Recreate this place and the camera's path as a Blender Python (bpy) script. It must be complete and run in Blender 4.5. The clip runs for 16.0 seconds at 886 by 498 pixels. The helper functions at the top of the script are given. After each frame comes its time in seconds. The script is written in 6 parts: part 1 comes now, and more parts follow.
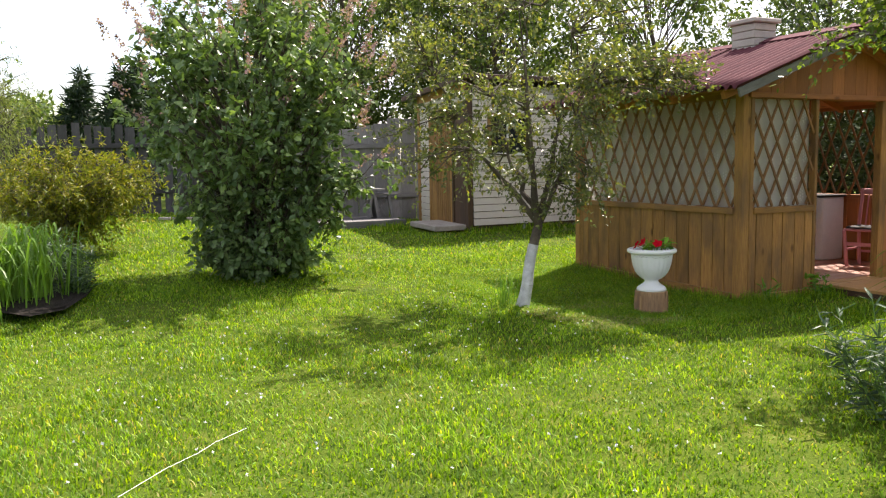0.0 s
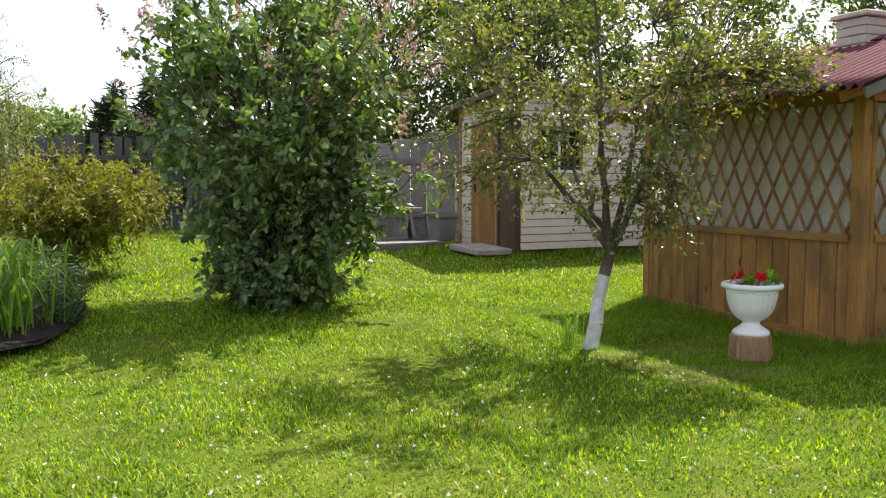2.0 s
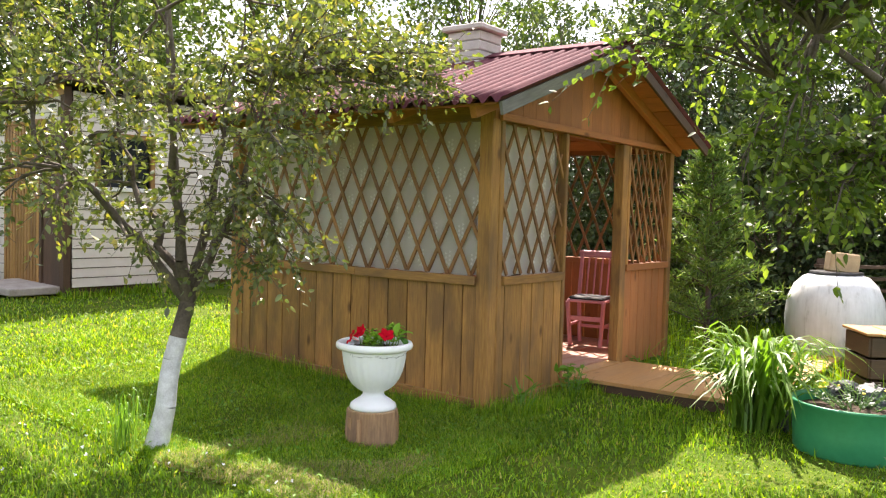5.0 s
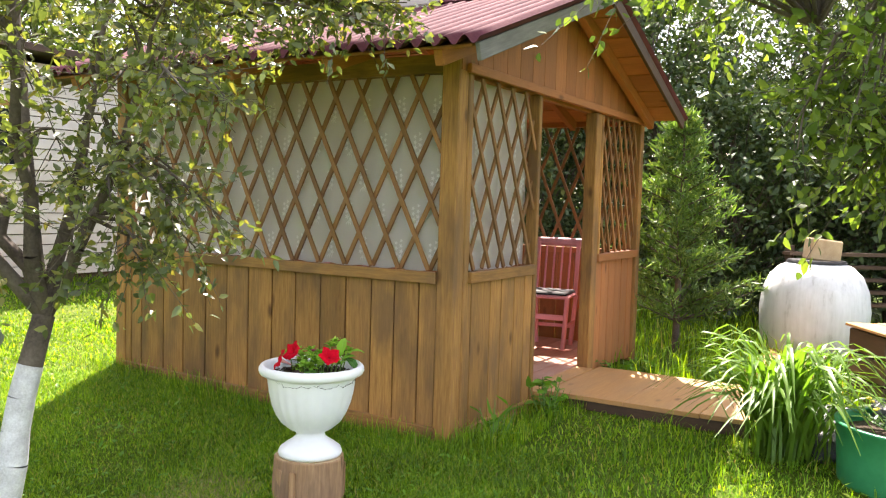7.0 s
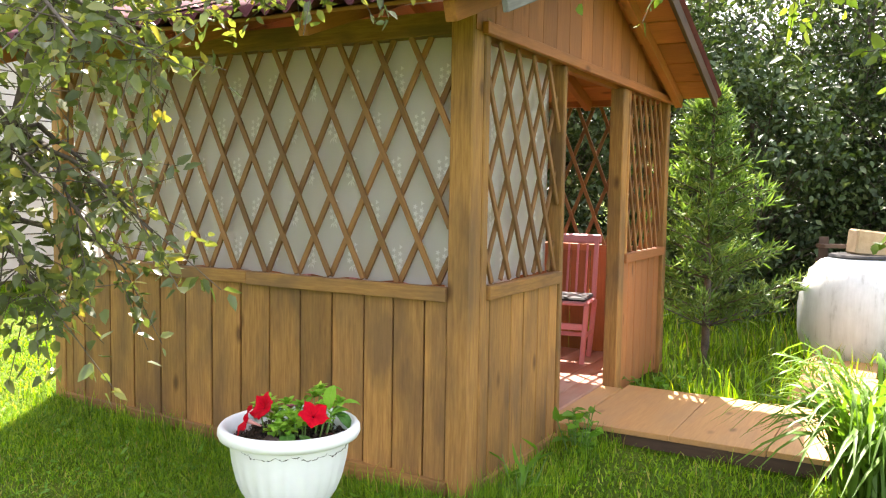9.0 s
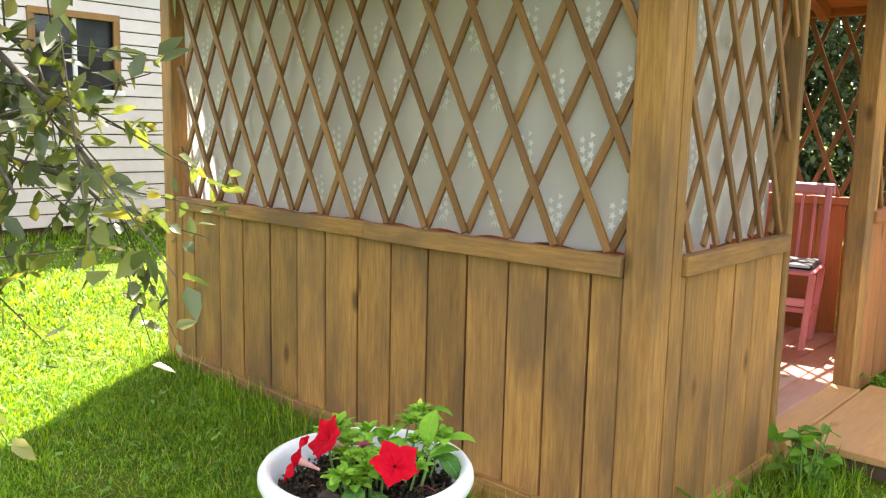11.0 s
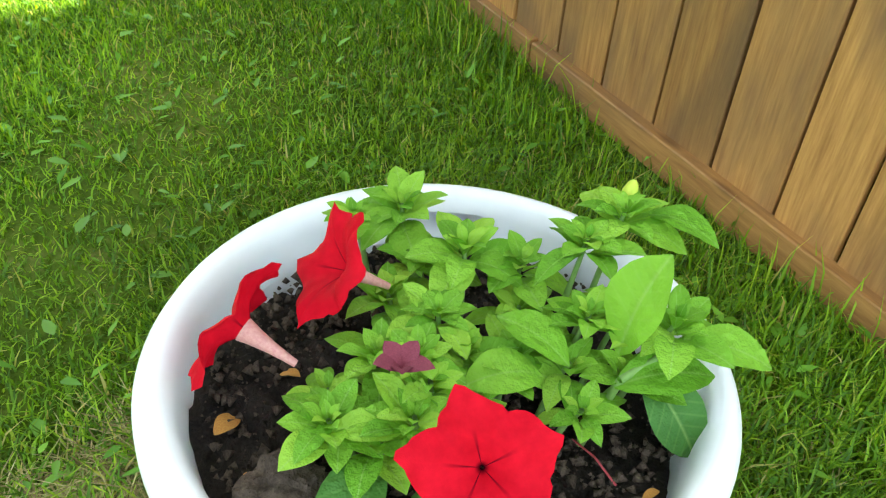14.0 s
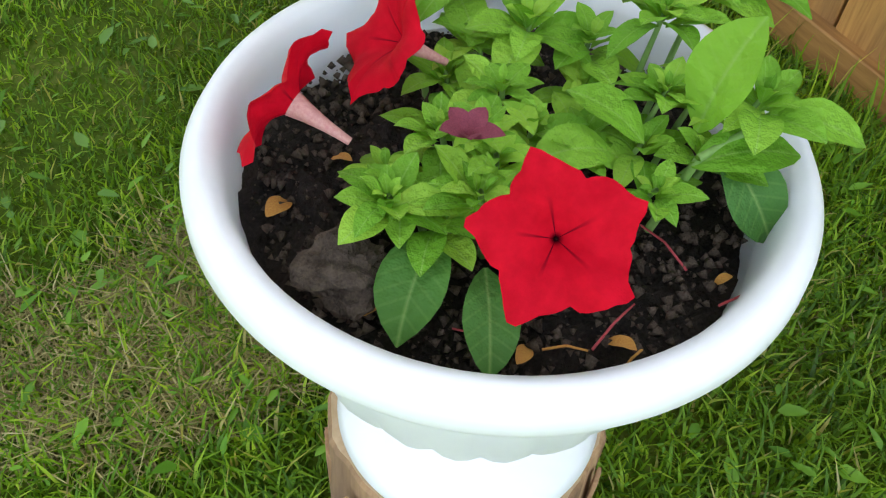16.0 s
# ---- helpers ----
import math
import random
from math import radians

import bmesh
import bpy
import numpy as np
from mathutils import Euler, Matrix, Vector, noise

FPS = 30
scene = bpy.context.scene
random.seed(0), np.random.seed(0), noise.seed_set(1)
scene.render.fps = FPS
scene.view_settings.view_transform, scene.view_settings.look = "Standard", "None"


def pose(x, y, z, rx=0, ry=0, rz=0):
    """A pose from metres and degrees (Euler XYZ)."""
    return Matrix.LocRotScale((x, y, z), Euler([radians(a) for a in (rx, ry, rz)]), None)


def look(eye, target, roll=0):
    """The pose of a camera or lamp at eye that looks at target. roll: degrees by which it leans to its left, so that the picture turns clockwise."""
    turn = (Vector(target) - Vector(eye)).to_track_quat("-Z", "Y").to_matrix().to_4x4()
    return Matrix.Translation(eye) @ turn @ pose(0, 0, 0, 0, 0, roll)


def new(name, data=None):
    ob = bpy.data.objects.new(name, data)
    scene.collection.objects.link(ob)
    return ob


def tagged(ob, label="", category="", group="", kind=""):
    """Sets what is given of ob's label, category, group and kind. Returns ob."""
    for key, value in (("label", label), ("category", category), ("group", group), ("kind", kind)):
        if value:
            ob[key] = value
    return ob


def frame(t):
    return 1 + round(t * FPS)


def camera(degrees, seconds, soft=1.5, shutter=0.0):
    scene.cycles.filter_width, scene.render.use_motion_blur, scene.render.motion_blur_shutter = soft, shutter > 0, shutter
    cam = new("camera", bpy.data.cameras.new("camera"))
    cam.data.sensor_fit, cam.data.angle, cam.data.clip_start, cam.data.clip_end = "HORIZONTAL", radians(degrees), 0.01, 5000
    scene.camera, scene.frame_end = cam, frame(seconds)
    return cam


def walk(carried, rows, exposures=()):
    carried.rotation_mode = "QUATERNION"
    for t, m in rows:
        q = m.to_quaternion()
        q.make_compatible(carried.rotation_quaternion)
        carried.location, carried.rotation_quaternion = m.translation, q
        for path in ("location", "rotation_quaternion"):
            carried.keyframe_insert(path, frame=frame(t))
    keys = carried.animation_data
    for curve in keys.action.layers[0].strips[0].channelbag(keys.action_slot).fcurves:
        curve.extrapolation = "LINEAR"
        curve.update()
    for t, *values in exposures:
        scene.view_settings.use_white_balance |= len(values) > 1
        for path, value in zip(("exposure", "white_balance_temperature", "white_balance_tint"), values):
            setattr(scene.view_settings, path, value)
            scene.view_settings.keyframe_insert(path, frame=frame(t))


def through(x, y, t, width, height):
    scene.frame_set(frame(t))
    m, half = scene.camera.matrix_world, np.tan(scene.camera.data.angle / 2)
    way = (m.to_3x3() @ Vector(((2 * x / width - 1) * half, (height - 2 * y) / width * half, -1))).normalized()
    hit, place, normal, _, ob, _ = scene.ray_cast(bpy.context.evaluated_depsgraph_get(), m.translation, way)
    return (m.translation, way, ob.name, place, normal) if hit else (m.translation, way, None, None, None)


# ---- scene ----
cam = camera(56.0, 16.0, soft=1.2)
PATH = [
    (0, (0.494, -0.294, 1.433), (1.397, 1.478, 1.227), -0.9),
    (0.5, (0.661, 0.082, 1.4), (1.561, 1.864, 1.282), -0.1),
    (1, (0.725, 0.437, 1.369), (1.712, 2.175, 1.282), 1.0),
    (1.5, (0.797, 0.783, 1.347), (1.571, 2.62, 1.185), 0.7),
    (2, (0.974, 0.989, 1.348), (1.809, 2.8, 1.196), -0.1),
    (2.5, (1.119, 1.311, 1.354), (2.245, 2.957, 1.195), 0.8),
    (3, (1.254, 1.609, 1.358), (2.549, 3.125, 1.198), 0.6),
    (3.5, (1.488, 1.847, 1.345), (2.898, 3.264, 1.321), 1.3),
    (4, (1.751, 2.016, 1.354), (3.253, 3.331, 1.23), 0.8),
    (4.5, (1.955, 2.265, 1.373), (3.556, 3.459, 1.276), 1.5),
    (4.7, (2.01, 2.351, 1.371), (3.603, 3.558, 1.285), 1.5),
    (6.8, (2.863, 3.397, 1.335), (4.564, 4.445, 1.234), 2.0),
    (7, (2.97, 3.453, 1.329), (4.688, 4.47, 1.214), 1.7),
    (7.5, (3.258, 3.581, 1.335), (4.993, 4.567, 1.199), 0.3),
    (8, (3.44, 3.763, 1.32), (5.195, 4.708, 1.154), 0.6),
    (8.2, (3.475, 3.848, 1.342), (5.221, 4.814, 1.207), 0.6),
    (10.3, (4.312, 4.386, 1.373), (6.004, 5.426, 1.139), 1.0),
    (10.5, (4.399, 4.48, 1.376), (6.034, 5.601, 1.109), 0.2),
    (11, (4.644, 4.538, 1.309), (6.118, 5.859, 1.022), 1.3),
    (11.5, (4.876, 4.646, 1.301), (6.196, 6.072, 0.828), 2.6),
    (12, (5.101, 4.881, 1.275), (6.38, 6.27, 0.617), 2.8),
    (12.5, (5.266, 5.046, 1.242), (6.387, 6.491, 0.432), 1.4),
    (13, (5.461, 5.162, 1.171), (6.373, 6.634, 0.171), 1.9),
    (13.5, (5.548, 5.297, 1.108), (6.451, 6.66, -0.044), 4.7),
    (14, (5.561, 5.406, 1.059), (6.391, 6.719, -0.201), 4.3),
    (14.5, (5.557, 5.442, 1.036), (6.356, 6.71, -0.288), 4.0),
    (15, (5.549, 5.451, 1.017), (6.316, 6.645, -0.393), 4.0),
    (15.5, (5.545, 5.442, 1.005), (6.269, 6.561, -0.485), 4.4),
    (16, (5.539, 5.415, 0.998), (6.203, 6.516, -0.534), 3.7),
]
EXPOSURES = [(0, 1.0, 6900, 17), (1.5, 1.0, 6900, 17), (2.5, 1.1, 6900, 17), (3.5, 1.65, 6900, 18), (4.5, 1.68, 6900, 18), (7, 2.06, 6850, 18), (8, 2.24, 6850, 18), (10.5, 2.45, 6800, 18), (11.2, 2.5, 6700, 14), (12, 2.42, 6500, 9), (13, 2.48, 6500, 3), (14, 2.68, 6500, 1), (15, 2.5, 6500, 7), (16, 2.2, 6500, 10)]
walk(cam, [(t, look(eye, target, roll)) for t, eye, target, roll in PATH], EXPOSURES)

# ---- world and sun ----
SUN_TO = Vector((0.634, 0.39, 1.0)).normalized()
world = bpy.data.worlds.new("sky")
scene.world = world
world.use_nodes = True
wn, wl = world.node_tree.nodes, world.node_tree.links
wn.clear()
w_out = wn.new("ShaderNodeOutputWorld")
w_bg = wn.new("ShaderNodeBackground")
w_sky = wn.new("ShaderNodeTexSky")
w_sky.sky_type = "NISHITA"
w_sky.sun_disc = False
w_sky.sun_elevation = radians(53.3)
w_sky.sun_rotation = radians(58.4)
w_sky.dust_density = 2.0
w_co = wn.new("ShaderNodeTexCoord")
w_noise = wn.new("ShaderNodeTexNoise")
w_noise.inputs["Scale"].default_value = 2.2
w_noise.inputs["Detail"].default_value = 6.0
w_ramp = wn.new("ShaderNodeValToRGB")
w_ramp.color_ramp.elements[0].position = 0.42
w_ramp.color_ramp.elements[1].position = 0.62
w_mix = wn.new("ShaderNodeMix")
w_mix.data_type = "RGBA"
w_mix.inputs[7].default_value = (4.6, 4.7, 4.9, 1)
wl.new(w_co.outputs["Generated"], w_noise.inputs["Vector"])
wl.new(w_noise.outputs["Fac"], w_ramp.inputs["Fac"])
wl.new(w_ramp.outputs["Color"], w_mix.inputs[0])
wl.new(w_sky.outputs["Color"], w_mix.inputs[6])
wl.new(w_mix.outputs[2], w_bg.inputs["Color"])
w_bg.inputs["Strength"].default_value = 0.145
wl.new(w_bg.outputs["Background"], w_out.inputs["Surface"])

sun_data = bpy.data.lights.new("sun", "SUN")
sun_data.energy = 5.0
sun_data.angle = radians(0.55)
sun_data.color = (1.0, 0.95, 0.86)
sun = new("sun", sun_data)
sun.matrix_basis = look(SUN_TO * 60, (0, 0, 0))

# ---- small helpers ----


def world_of(ob):
    m = ob.matrix_basis.copy()
    if ob.parent:
        m = world_of(ob.parent) @ ob.matrix_parent_inverse @ m
    return m


def thing(name, loc, label, category, group="", kind=""):
    ob = new(name)
    ob.location = loc
    ob.empty_display_size = 0.05
    return tagged(ob, label, category, group, kind)


def hang(ob, parent):
    ob.parent = parent
    ob.matrix_parent_inverse = world_of(parent).inverted()
    return ob


def as_mesh(name, src):
    if isinstance(src, bmesh.types.BMesh):
        me = bpy.data.meshes.new(name)
        bmesh.ops.recalc_face_normals(src, faces=src.faces)
        src.to_mesh(me)
        src.free()
        return me
    return src


def part(name, src, material, parent=None, label="", at=None, smooth=False):
    """Links a mesh as one object under a thing or a part; at is its pose in the world."""
    me = as_mesh(name, src)
    if material and not me.materials:
        me.materials.append(material)
    if smooth:
        me.polygons.foreach_set("use_smooth", [True] * len(me.polygons))
    ob = new(name, me)
    if at is not None:
        ob.matrix_basis = at
    if parent:
        hang(ob, parent)
    if label:
        ob["label"] = label
    return ob


BOXES = {}


def box(sx, sy, sz, bevel=0.003, material=None):
    key = (round(sx, 4), round(sy, 4), round(sz, 4), bevel, material.name if material else "")
    if key not in BOXES:
        bm = bmesh.new()
        bmesh.ops.create_cube(bm, size=1)
        bmesh.ops.scale(bm, vec=(sx, sy, sz), verts=bm.verts)
        if bevel:
            bmesh.ops.bevel(bm, geom=bm.edges[:], offset=bevel, segments=1, affect="EDGES")
        BOXES[key] = as_mesh("box", bm)
        if material:
            BOXES[key].materials.append(material)
    return BOXES[key]


def board(name, parent, size, loc, material, rot=(0, 0, 0), bevel=0.003, label=""):
    return part(name, box(*size, bevel, material), material, parent, label, at=pose(*loc, *rot))


def tri_mesh(name, verts, tris):
    """A mesh from arrays of points and triangles."""
    me = bpy.data.meshes.new(name)
    verts, tris = np.asarray(verts, np.float32), np.asarray(tris, np.int32)
    me.vertices.add(len(verts))
    me.vertices.foreach_set("co", verts.ravel())
    me.loops.add(tris.size)
    me.loops.foreach_set("vertex_index", tris.ravel())
    me.polygons.add(len(tris))
    me.polygons.foreach_set("loop_start", np.arange(0, tris.size, 3, dtype=np.int32))
    me.update(calc_edges=True)
    return me


def lathe(profile, steps=48, flute=None):
    """A turned shape from (radius, height) pairs; flute(angle, height) scales the radius."""
    bm = bmesh.new()
    rings = []
    for r, h in profile:
        ring = []
        for k in range(steps):
            a = 2 * math.pi * k / steps
            s = flute(a, h) if flute else 1.0
            ring.append(bm.verts.new((r * s * math.cos(a), r * s * math.sin(a), h)))
        rings.append(ring)
    for lo, hi in zip(rings, rings[1:]):
        for k in range(steps):
            bm.faces.new((lo[k], lo[(k + 1) % steps], hi[(k + 1) % steps], hi[k]))
    return bm


def tubes(segments, sides=6):
    """Arrays for tapered round sticks, from rows (p, q, radius at p, radius at q)."""
    p = np.array([s[0] for s in segments], float)
    q = np.array([s[1] for s in segments], float)
    r0 = np.array([s[2] for s in segments], float)
    r1 = np.array([s[3] for s in segments], float)
    d = q - p
    d /= np.linalg.norm(d, axis=1, keepdims=True) + 1e-9
    ref = np.where(np.abs(d[:, 2:3]) < 0.9, np.array([[0, 0, 1.0]]), np.array([[1.0, 0, 0]]))
    u = np.cross(d, ref)
    u /= np.linalg.norm(u, axis=1, keepdims=True) + 1e-9
    v = np.cross(d, u)
    ang = np.arange(sides) * 2 * np.pi / sides
    circ = u[:, None] * np.cos(ang)[None, :, None] + v[:, None] * np.sin(ang)[None, :, None]
    verts = np.concatenate([p[:, None] + circ * r0[:, None, None], q[:, None] + circ * r1[:, None, None]], axis=1).reshape(-1, 3)
    k = np.arange(sides)
    n = (k + 1) % sides
    one = np.concatenate([np.stack([k, n, n + sides], 1), np.stack([k, n + sides, k + sides], 1)])
    tris = (np.arange(len(p)) * 2 * sides)[:, None, None] + one[None]
    return verts, tris.reshape(-1, 3)


def unit(v):
    return v / (np.linalg.norm(v, axis=-1, keepdims=True) + 1e-9)


def leaves(pos, way, up, length, width, rich=False, curl=0.15):
    """Arrays for folded leaf blades: each has its foot, its way, its upper side, a length and a width."""
    n = len(pos)
    way = unit(way)
    side = unit(np.cross(way, up))
    nrm = np.cross(side, way)
    L, W = np.asarray(length).reshape(-1, 1) * np.ones((n, 1)), np.asarray(width).reshape(-1, 1) * np.ones((n, 1))
    def at(a, s, h):
        return pos + way * (a * L) + side * (s * W) + nrm * (h * L)
    if rich:
        rows = [at(0, 0, 0), at(0.36, 0, -0.03), at(0.7, 0, -0.05 - curl * 0.4), at(1, 0, -curl), at(0.28, 0.46, 0.05), at(0.66, 0.36, 0.0 - curl * 0.3),
                at(0.28, -0.46, 0.05), at(0.66, -0.36, 0.0 - curl * 0.3)]
        one = np.array([(0, 4, 1), (1, 4, 5), (1, 5, 2), (2, 5, 3), (0, 1, 6), (1, 7, 6), (1, 2, 7), (2, 3, 7)])
    else:
        rows = [at(0, 0, 0), at(0.45, 0.5, 0.07), at(1, 0, -curl), at(0.45, -0.5, 0.07)]
        one = np.array([(0, 1, 2), (0, 2, 3)])
    verts = np.stack(rows, 1).reshape(-1, 3)
    tris = (np.arange(n) * len(rows))[:, None, None] + one[None]
    return verts, tris.reshape(-1, 3)


def joined(*pieces):
    vs, ts, base = [], [], 0
    for v, t in pieces:
        vs.append(v)
        ts.append(t + base)
        base += len(v)
    return np.concatenate(vs), np.concatenate(ts)


def ground_z(x, y):
    """The lawn is level round the summerhouse and rises gently towards the shed."""
    s = np.clip((np.asarray(y, float) - 6.6) / 13.0, 0, 1)
    return 0.5 * s * (1.35 - 0.35 * s)


def gz(x, y):
    return float(ground_z(x, y))


rng = np.random.default_rng(7)

# ---- materials ----


def material(name):
    m = bpy.data.materials.new(name)
    m.use_nodes = True
    nt = m.node_tree
    return m, nt.nodes, nt.links, nt.nodes["Principled BSDF"]


def ramp(nodes, stops):
    r = nodes.new("ShaderNodeValToRGB")
    els = r.color_ramp.elements
    while len(els) < len(stops):
        els.new(0.5)
    for e, (p, c) in zip(els, stops):
        e.position, e.color = p, (*c, 1)
    return r


def mixed(nodes, links, fac, a, b, blend="MIX"):
    m = nodes.new("ShaderNodeMix")
    m.data_type, m.blend_type = "RGBA", blend
    for sock, val in ((m.inputs[0], fac), (m.inputs[6], a), (m.inputs[7], b)):
        if isinstance(val, (int, float)):
            sock.default_value = val
        elif isinstance(val, tuple):
            sock.default_value = (*val, 1)
        else:
            links.new(val, sock)
    return m.outputs[2]


def noise_of(nodes, links, scale, detail=4.0, stretch=(1, 1, 1), shift=None, rough=0.55):
    co = nodes.new("ShaderNodeTexCoord")
    mp = nodes.new("ShaderNodeMapping")
    mp.inputs["Scale"].default_value = stretch
    links.new(co.outputs["Object"], mp.inputs["Vector"])
    if shift is not None:
        add = nodes.new("ShaderNodeVectorMath")
        add.operation = "SCALE"
        add.inputs[0].default_value = (17.3, 9.1, 23.7)
        links.new(shift, add.inputs["Scale"])
        links.new(add.outputs[0], mp.inputs["Location"])
    n = nodes.new("ShaderNodeTexNoise")
    n.inputs["Scale"].default_value = scale
    n.inputs["Detail"].default_value = detail
    n.inputs["Roughness"].default_value = rough
    links.new(mp.outputs[0], n.inputs["Vector"])
    return n.outputs["Fac"]


def bumped(nodes, links, bsdf, height, strength, distance=0.002):
    b = nodes.new("ShaderNodeBump")
    b.inputs["Strength"].default_value = strength
    b.inputs["Distance"].default_value = distance
    links.new(height, b.inputs["Height"])
    links.new(b.outputs[0], bsdf.inputs["Normal"])


def wood(name, light, dark, stain, axis="z", rough=0.6, stain_amount=0.6, vary=0.35, gloss=0.35):
    """Stained boards: long grain, knots, weather stains, each board a little different."""
    m, n, l, b = material(name)
    info = n.new("ShaderNodeObjectInfo")
    st = {"x": (1.0, 14, 14), "y": (14, 1.0, 14), "z": (14, 14, 1.0)}[axis]
    grain = noise_of(n, l, 7.0, 8.0, st, info.outputs["Random"], 0.65)
    fine = noise_of(n, l, 30.0, 3.0, st, info.outputs["Random"])
    blot = noise_of(n, l, 2.6, 5.0, {"x": (0.7, 2, 2), "y": (2, 0.7, 2), "z": (2, 2, 0.7)}[axis], info.outputs["Random"])
    knot = n.new("ShaderNodeTexVoronoi")
    co = n.new("ShaderNodeTexCoord")
    mp = n.new("ShaderNodeMapping")
    mp.inputs["Scale"].default_value = {"x": (0.45, 1, 1), "y": (1, 0.45, 1), "z": (1, 1, 0.45)}[axis]
    add = n.new("ShaderNodeVectorMath")
    add.operation = "SCALE"
    add.inputs[0].default_value = (5.3, 19.1, 11.7)
    l.new(info.outputs["Random"], add.inputs["Scale"])
    l.new(add.outputs[0], mp.inputs["Location"])
    l.new(co.outputs["Object"], mp.inputs["Vector"])
    l.new(mp.outputs[0], knot.inputs["Vector"])
    knot.inputs["Scale"].default_value = 5.5
    r1 = ramp(n, [(0.22, dark), (0.72, light)])
    l.new(grain, r1.inputs["Fac"])
    r2 = ramp(n, [(0.42, (0, 0, 0)), (0.64, (stain_amount,) * 3)])
    l.new(blot, r2.inputs["Fac"])
    c = mixed(n, l, r2.outputs["Color"], r1.outputs["Color"], stain)
    rk = ramp(n, [(0.05, (0.85,) * 3), (0.15, (0, 0, 0))])
    l.new(knot.outputs["Distance"], rk.inputs["Fac"])
    c = mixed(n, l, rk.outputs["Color"], c, tuple(0.45 * v for v in dark))
    hsv = n.new("ShaderNodeHueSaturation")
    mr = n.new("ShaderNodeMapRange")
    mr.inputs["To Min"].default_value, mr.inputs["To Max"].default_value = 1 - vary, 1 + vary * 0.7
    l.new(info.outputs["Random"], mr.inputs["Value"])
    l.new(mr.outputs[0], hsv.inputs["Value"])
    l.new(c, hsv.inputs["Color"])
    l.new(hsv.outputs[0], b.inputs["Base Color"])
    b.inputs["Roughness"].default_value = rough
    b.inputs["Specular IOR Level"].default_value = gloss
    bumped(n, l, b, mixed(n, l, 0.5, grain, fine), 0.35, 0.0012)
    return m


def woods(name, *args, **kw):
    return {a: wood(name + "_" + a, *args, axis=a, **kw) for a in "xyz"}


GOLD = woods("golden_stain", (0.50, 0.26, 0.075), (0.22, 0.092, 0.026), (0.15, 0.085, 0.042), stain_amount=0.75, vary=0.24)
GABLE = woods("orange_stain", (0.48, 0.19, 0.066), (0.32, 0.12, 0.042), (0.24, 0.10, 0.042), stain_amount=0.4, vary=0.2)
SLAT = wood("lattice_stain", (0.34, 0.17, 0.06), (0.2, 0.09, 0.032), (0.15, 0.075, 0.035), vary=0.25)
GREY = woods("weathered_grey", (0.30, 0.285, 0.28), (0.17, 0.16, 0.16), (0.12, 0.115, 0.115), rough=0.85, vary=0.3, gloss=0.15)
# far fence's grey with the shade of its backlit side in the colour
GREYBACKLIT = woods("backlit_grey_boards", (0.125, 0.12, 0.125), (0.07, 0.068, 0.072), (0.05, 0.05, 0.055), rough=0.85, vary=0.3, gloss=0.15)
DECK = woods("path_boards", (0.56, 0.31, 0.12), (0.42, 0.21, 0.075), (0.4, 0.24, 0.12), stain_amount=0.5, vary=0.12, rough=0.5)
FLOORW = woods("red_floor", (0.42, 0.19, 0.12), (0.3, 0.12, 0.075), (0.45, 0.3, 0.24), stain_amount=0.5, vary=0.2, rough=0.5)
DOORW = woods("shed_door_wood", (0.42, 0.24, 0.08), (0.25, 0.125, 0.04), (0.2, 0.11, 0.05), vary=0.25)
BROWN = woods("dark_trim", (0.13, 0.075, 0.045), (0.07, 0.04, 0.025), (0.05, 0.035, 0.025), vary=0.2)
PINK = woods("pink_paint", (0.74, 0.34, 0.36), (0.62, 0.24, 0.27), (0.5, 0.2, 0.21), stain_amount=0.4, vary=0.1, rough=0.45)


def speckled(name, a, b, scale=6.0, rough=0.6, bump=0.3, spec=0.4, metal=0.0, detail=6.0, dist=0.003):
    m, n, l, p = material(name)
    f = noise_of(n, l, scale, detail)
    g = noise_of(n, l, scale * 9, 3.0)
    r = ramp(n, [(0.35, a), (0.68, b)])
    l.new(mixed(n, l, 0.35, f, g), r.inputs["Fac"])
    l.new(r.outputs["Color"], p.inputs["Base Color"])
    p.inputs["Roughness"].default_value = rough
    p.inputs["Metallic"].default_value = metal
    p.inputs["Specular IOR Level"].default_value = spec
    bumped(n, l, p, mixed(n, l, 0.5, f, g), bump, dist)
    return m


def leafy(name, stops, through=0.45, rough=0.45, spec=0.4, glow=(1.25, 1.35, 0.45)):
    """Living leaves: each its own green, and light comes through them."""
    m, n, l, p = material(name)
    geo = n.new("ShaderNodeNewGeometry")
    r = ramp(n, stops)
    l.new(geo.outputs["Random Per Island"], r.inputs["Fac"])
    f = noise_of(n, l, 1.3, 3.0)
    rr = ramp(n, [(0.3, (0.75, 0.75, 0.75)), (0.7, (1.2, 1.2, 1.1))])
    l.new(f, rr.inputs["Fac"])
    c = mixed(n, l, 1.0, r.outputs["Color"], rr.outputs["Color"], "MULTIPLY")
    l.new(c, p.inputs["Base Color"])
    p.inputs["Roughness"].default_value = rough
    p.inputs["Specular IOR Level"].default_value = spec
    t = n.new("ShaderNodeBsdfTranslucent")
    l.new(mixed(n, l, 1.0, c, glow, "MULTIPLY"), t.inputs["Color"])
    mx = n.new("ShaderNodeMixShader")
    mx.inputs[0].default_value = through
    out = n["Material Output"]
    l.new(p.outputs[0], mx.inputs[1])
    l.new(t.outputs[0], mx.inputs[2])
    l.new(mx.outputs[0], out.inputs["Surface"])
    return m


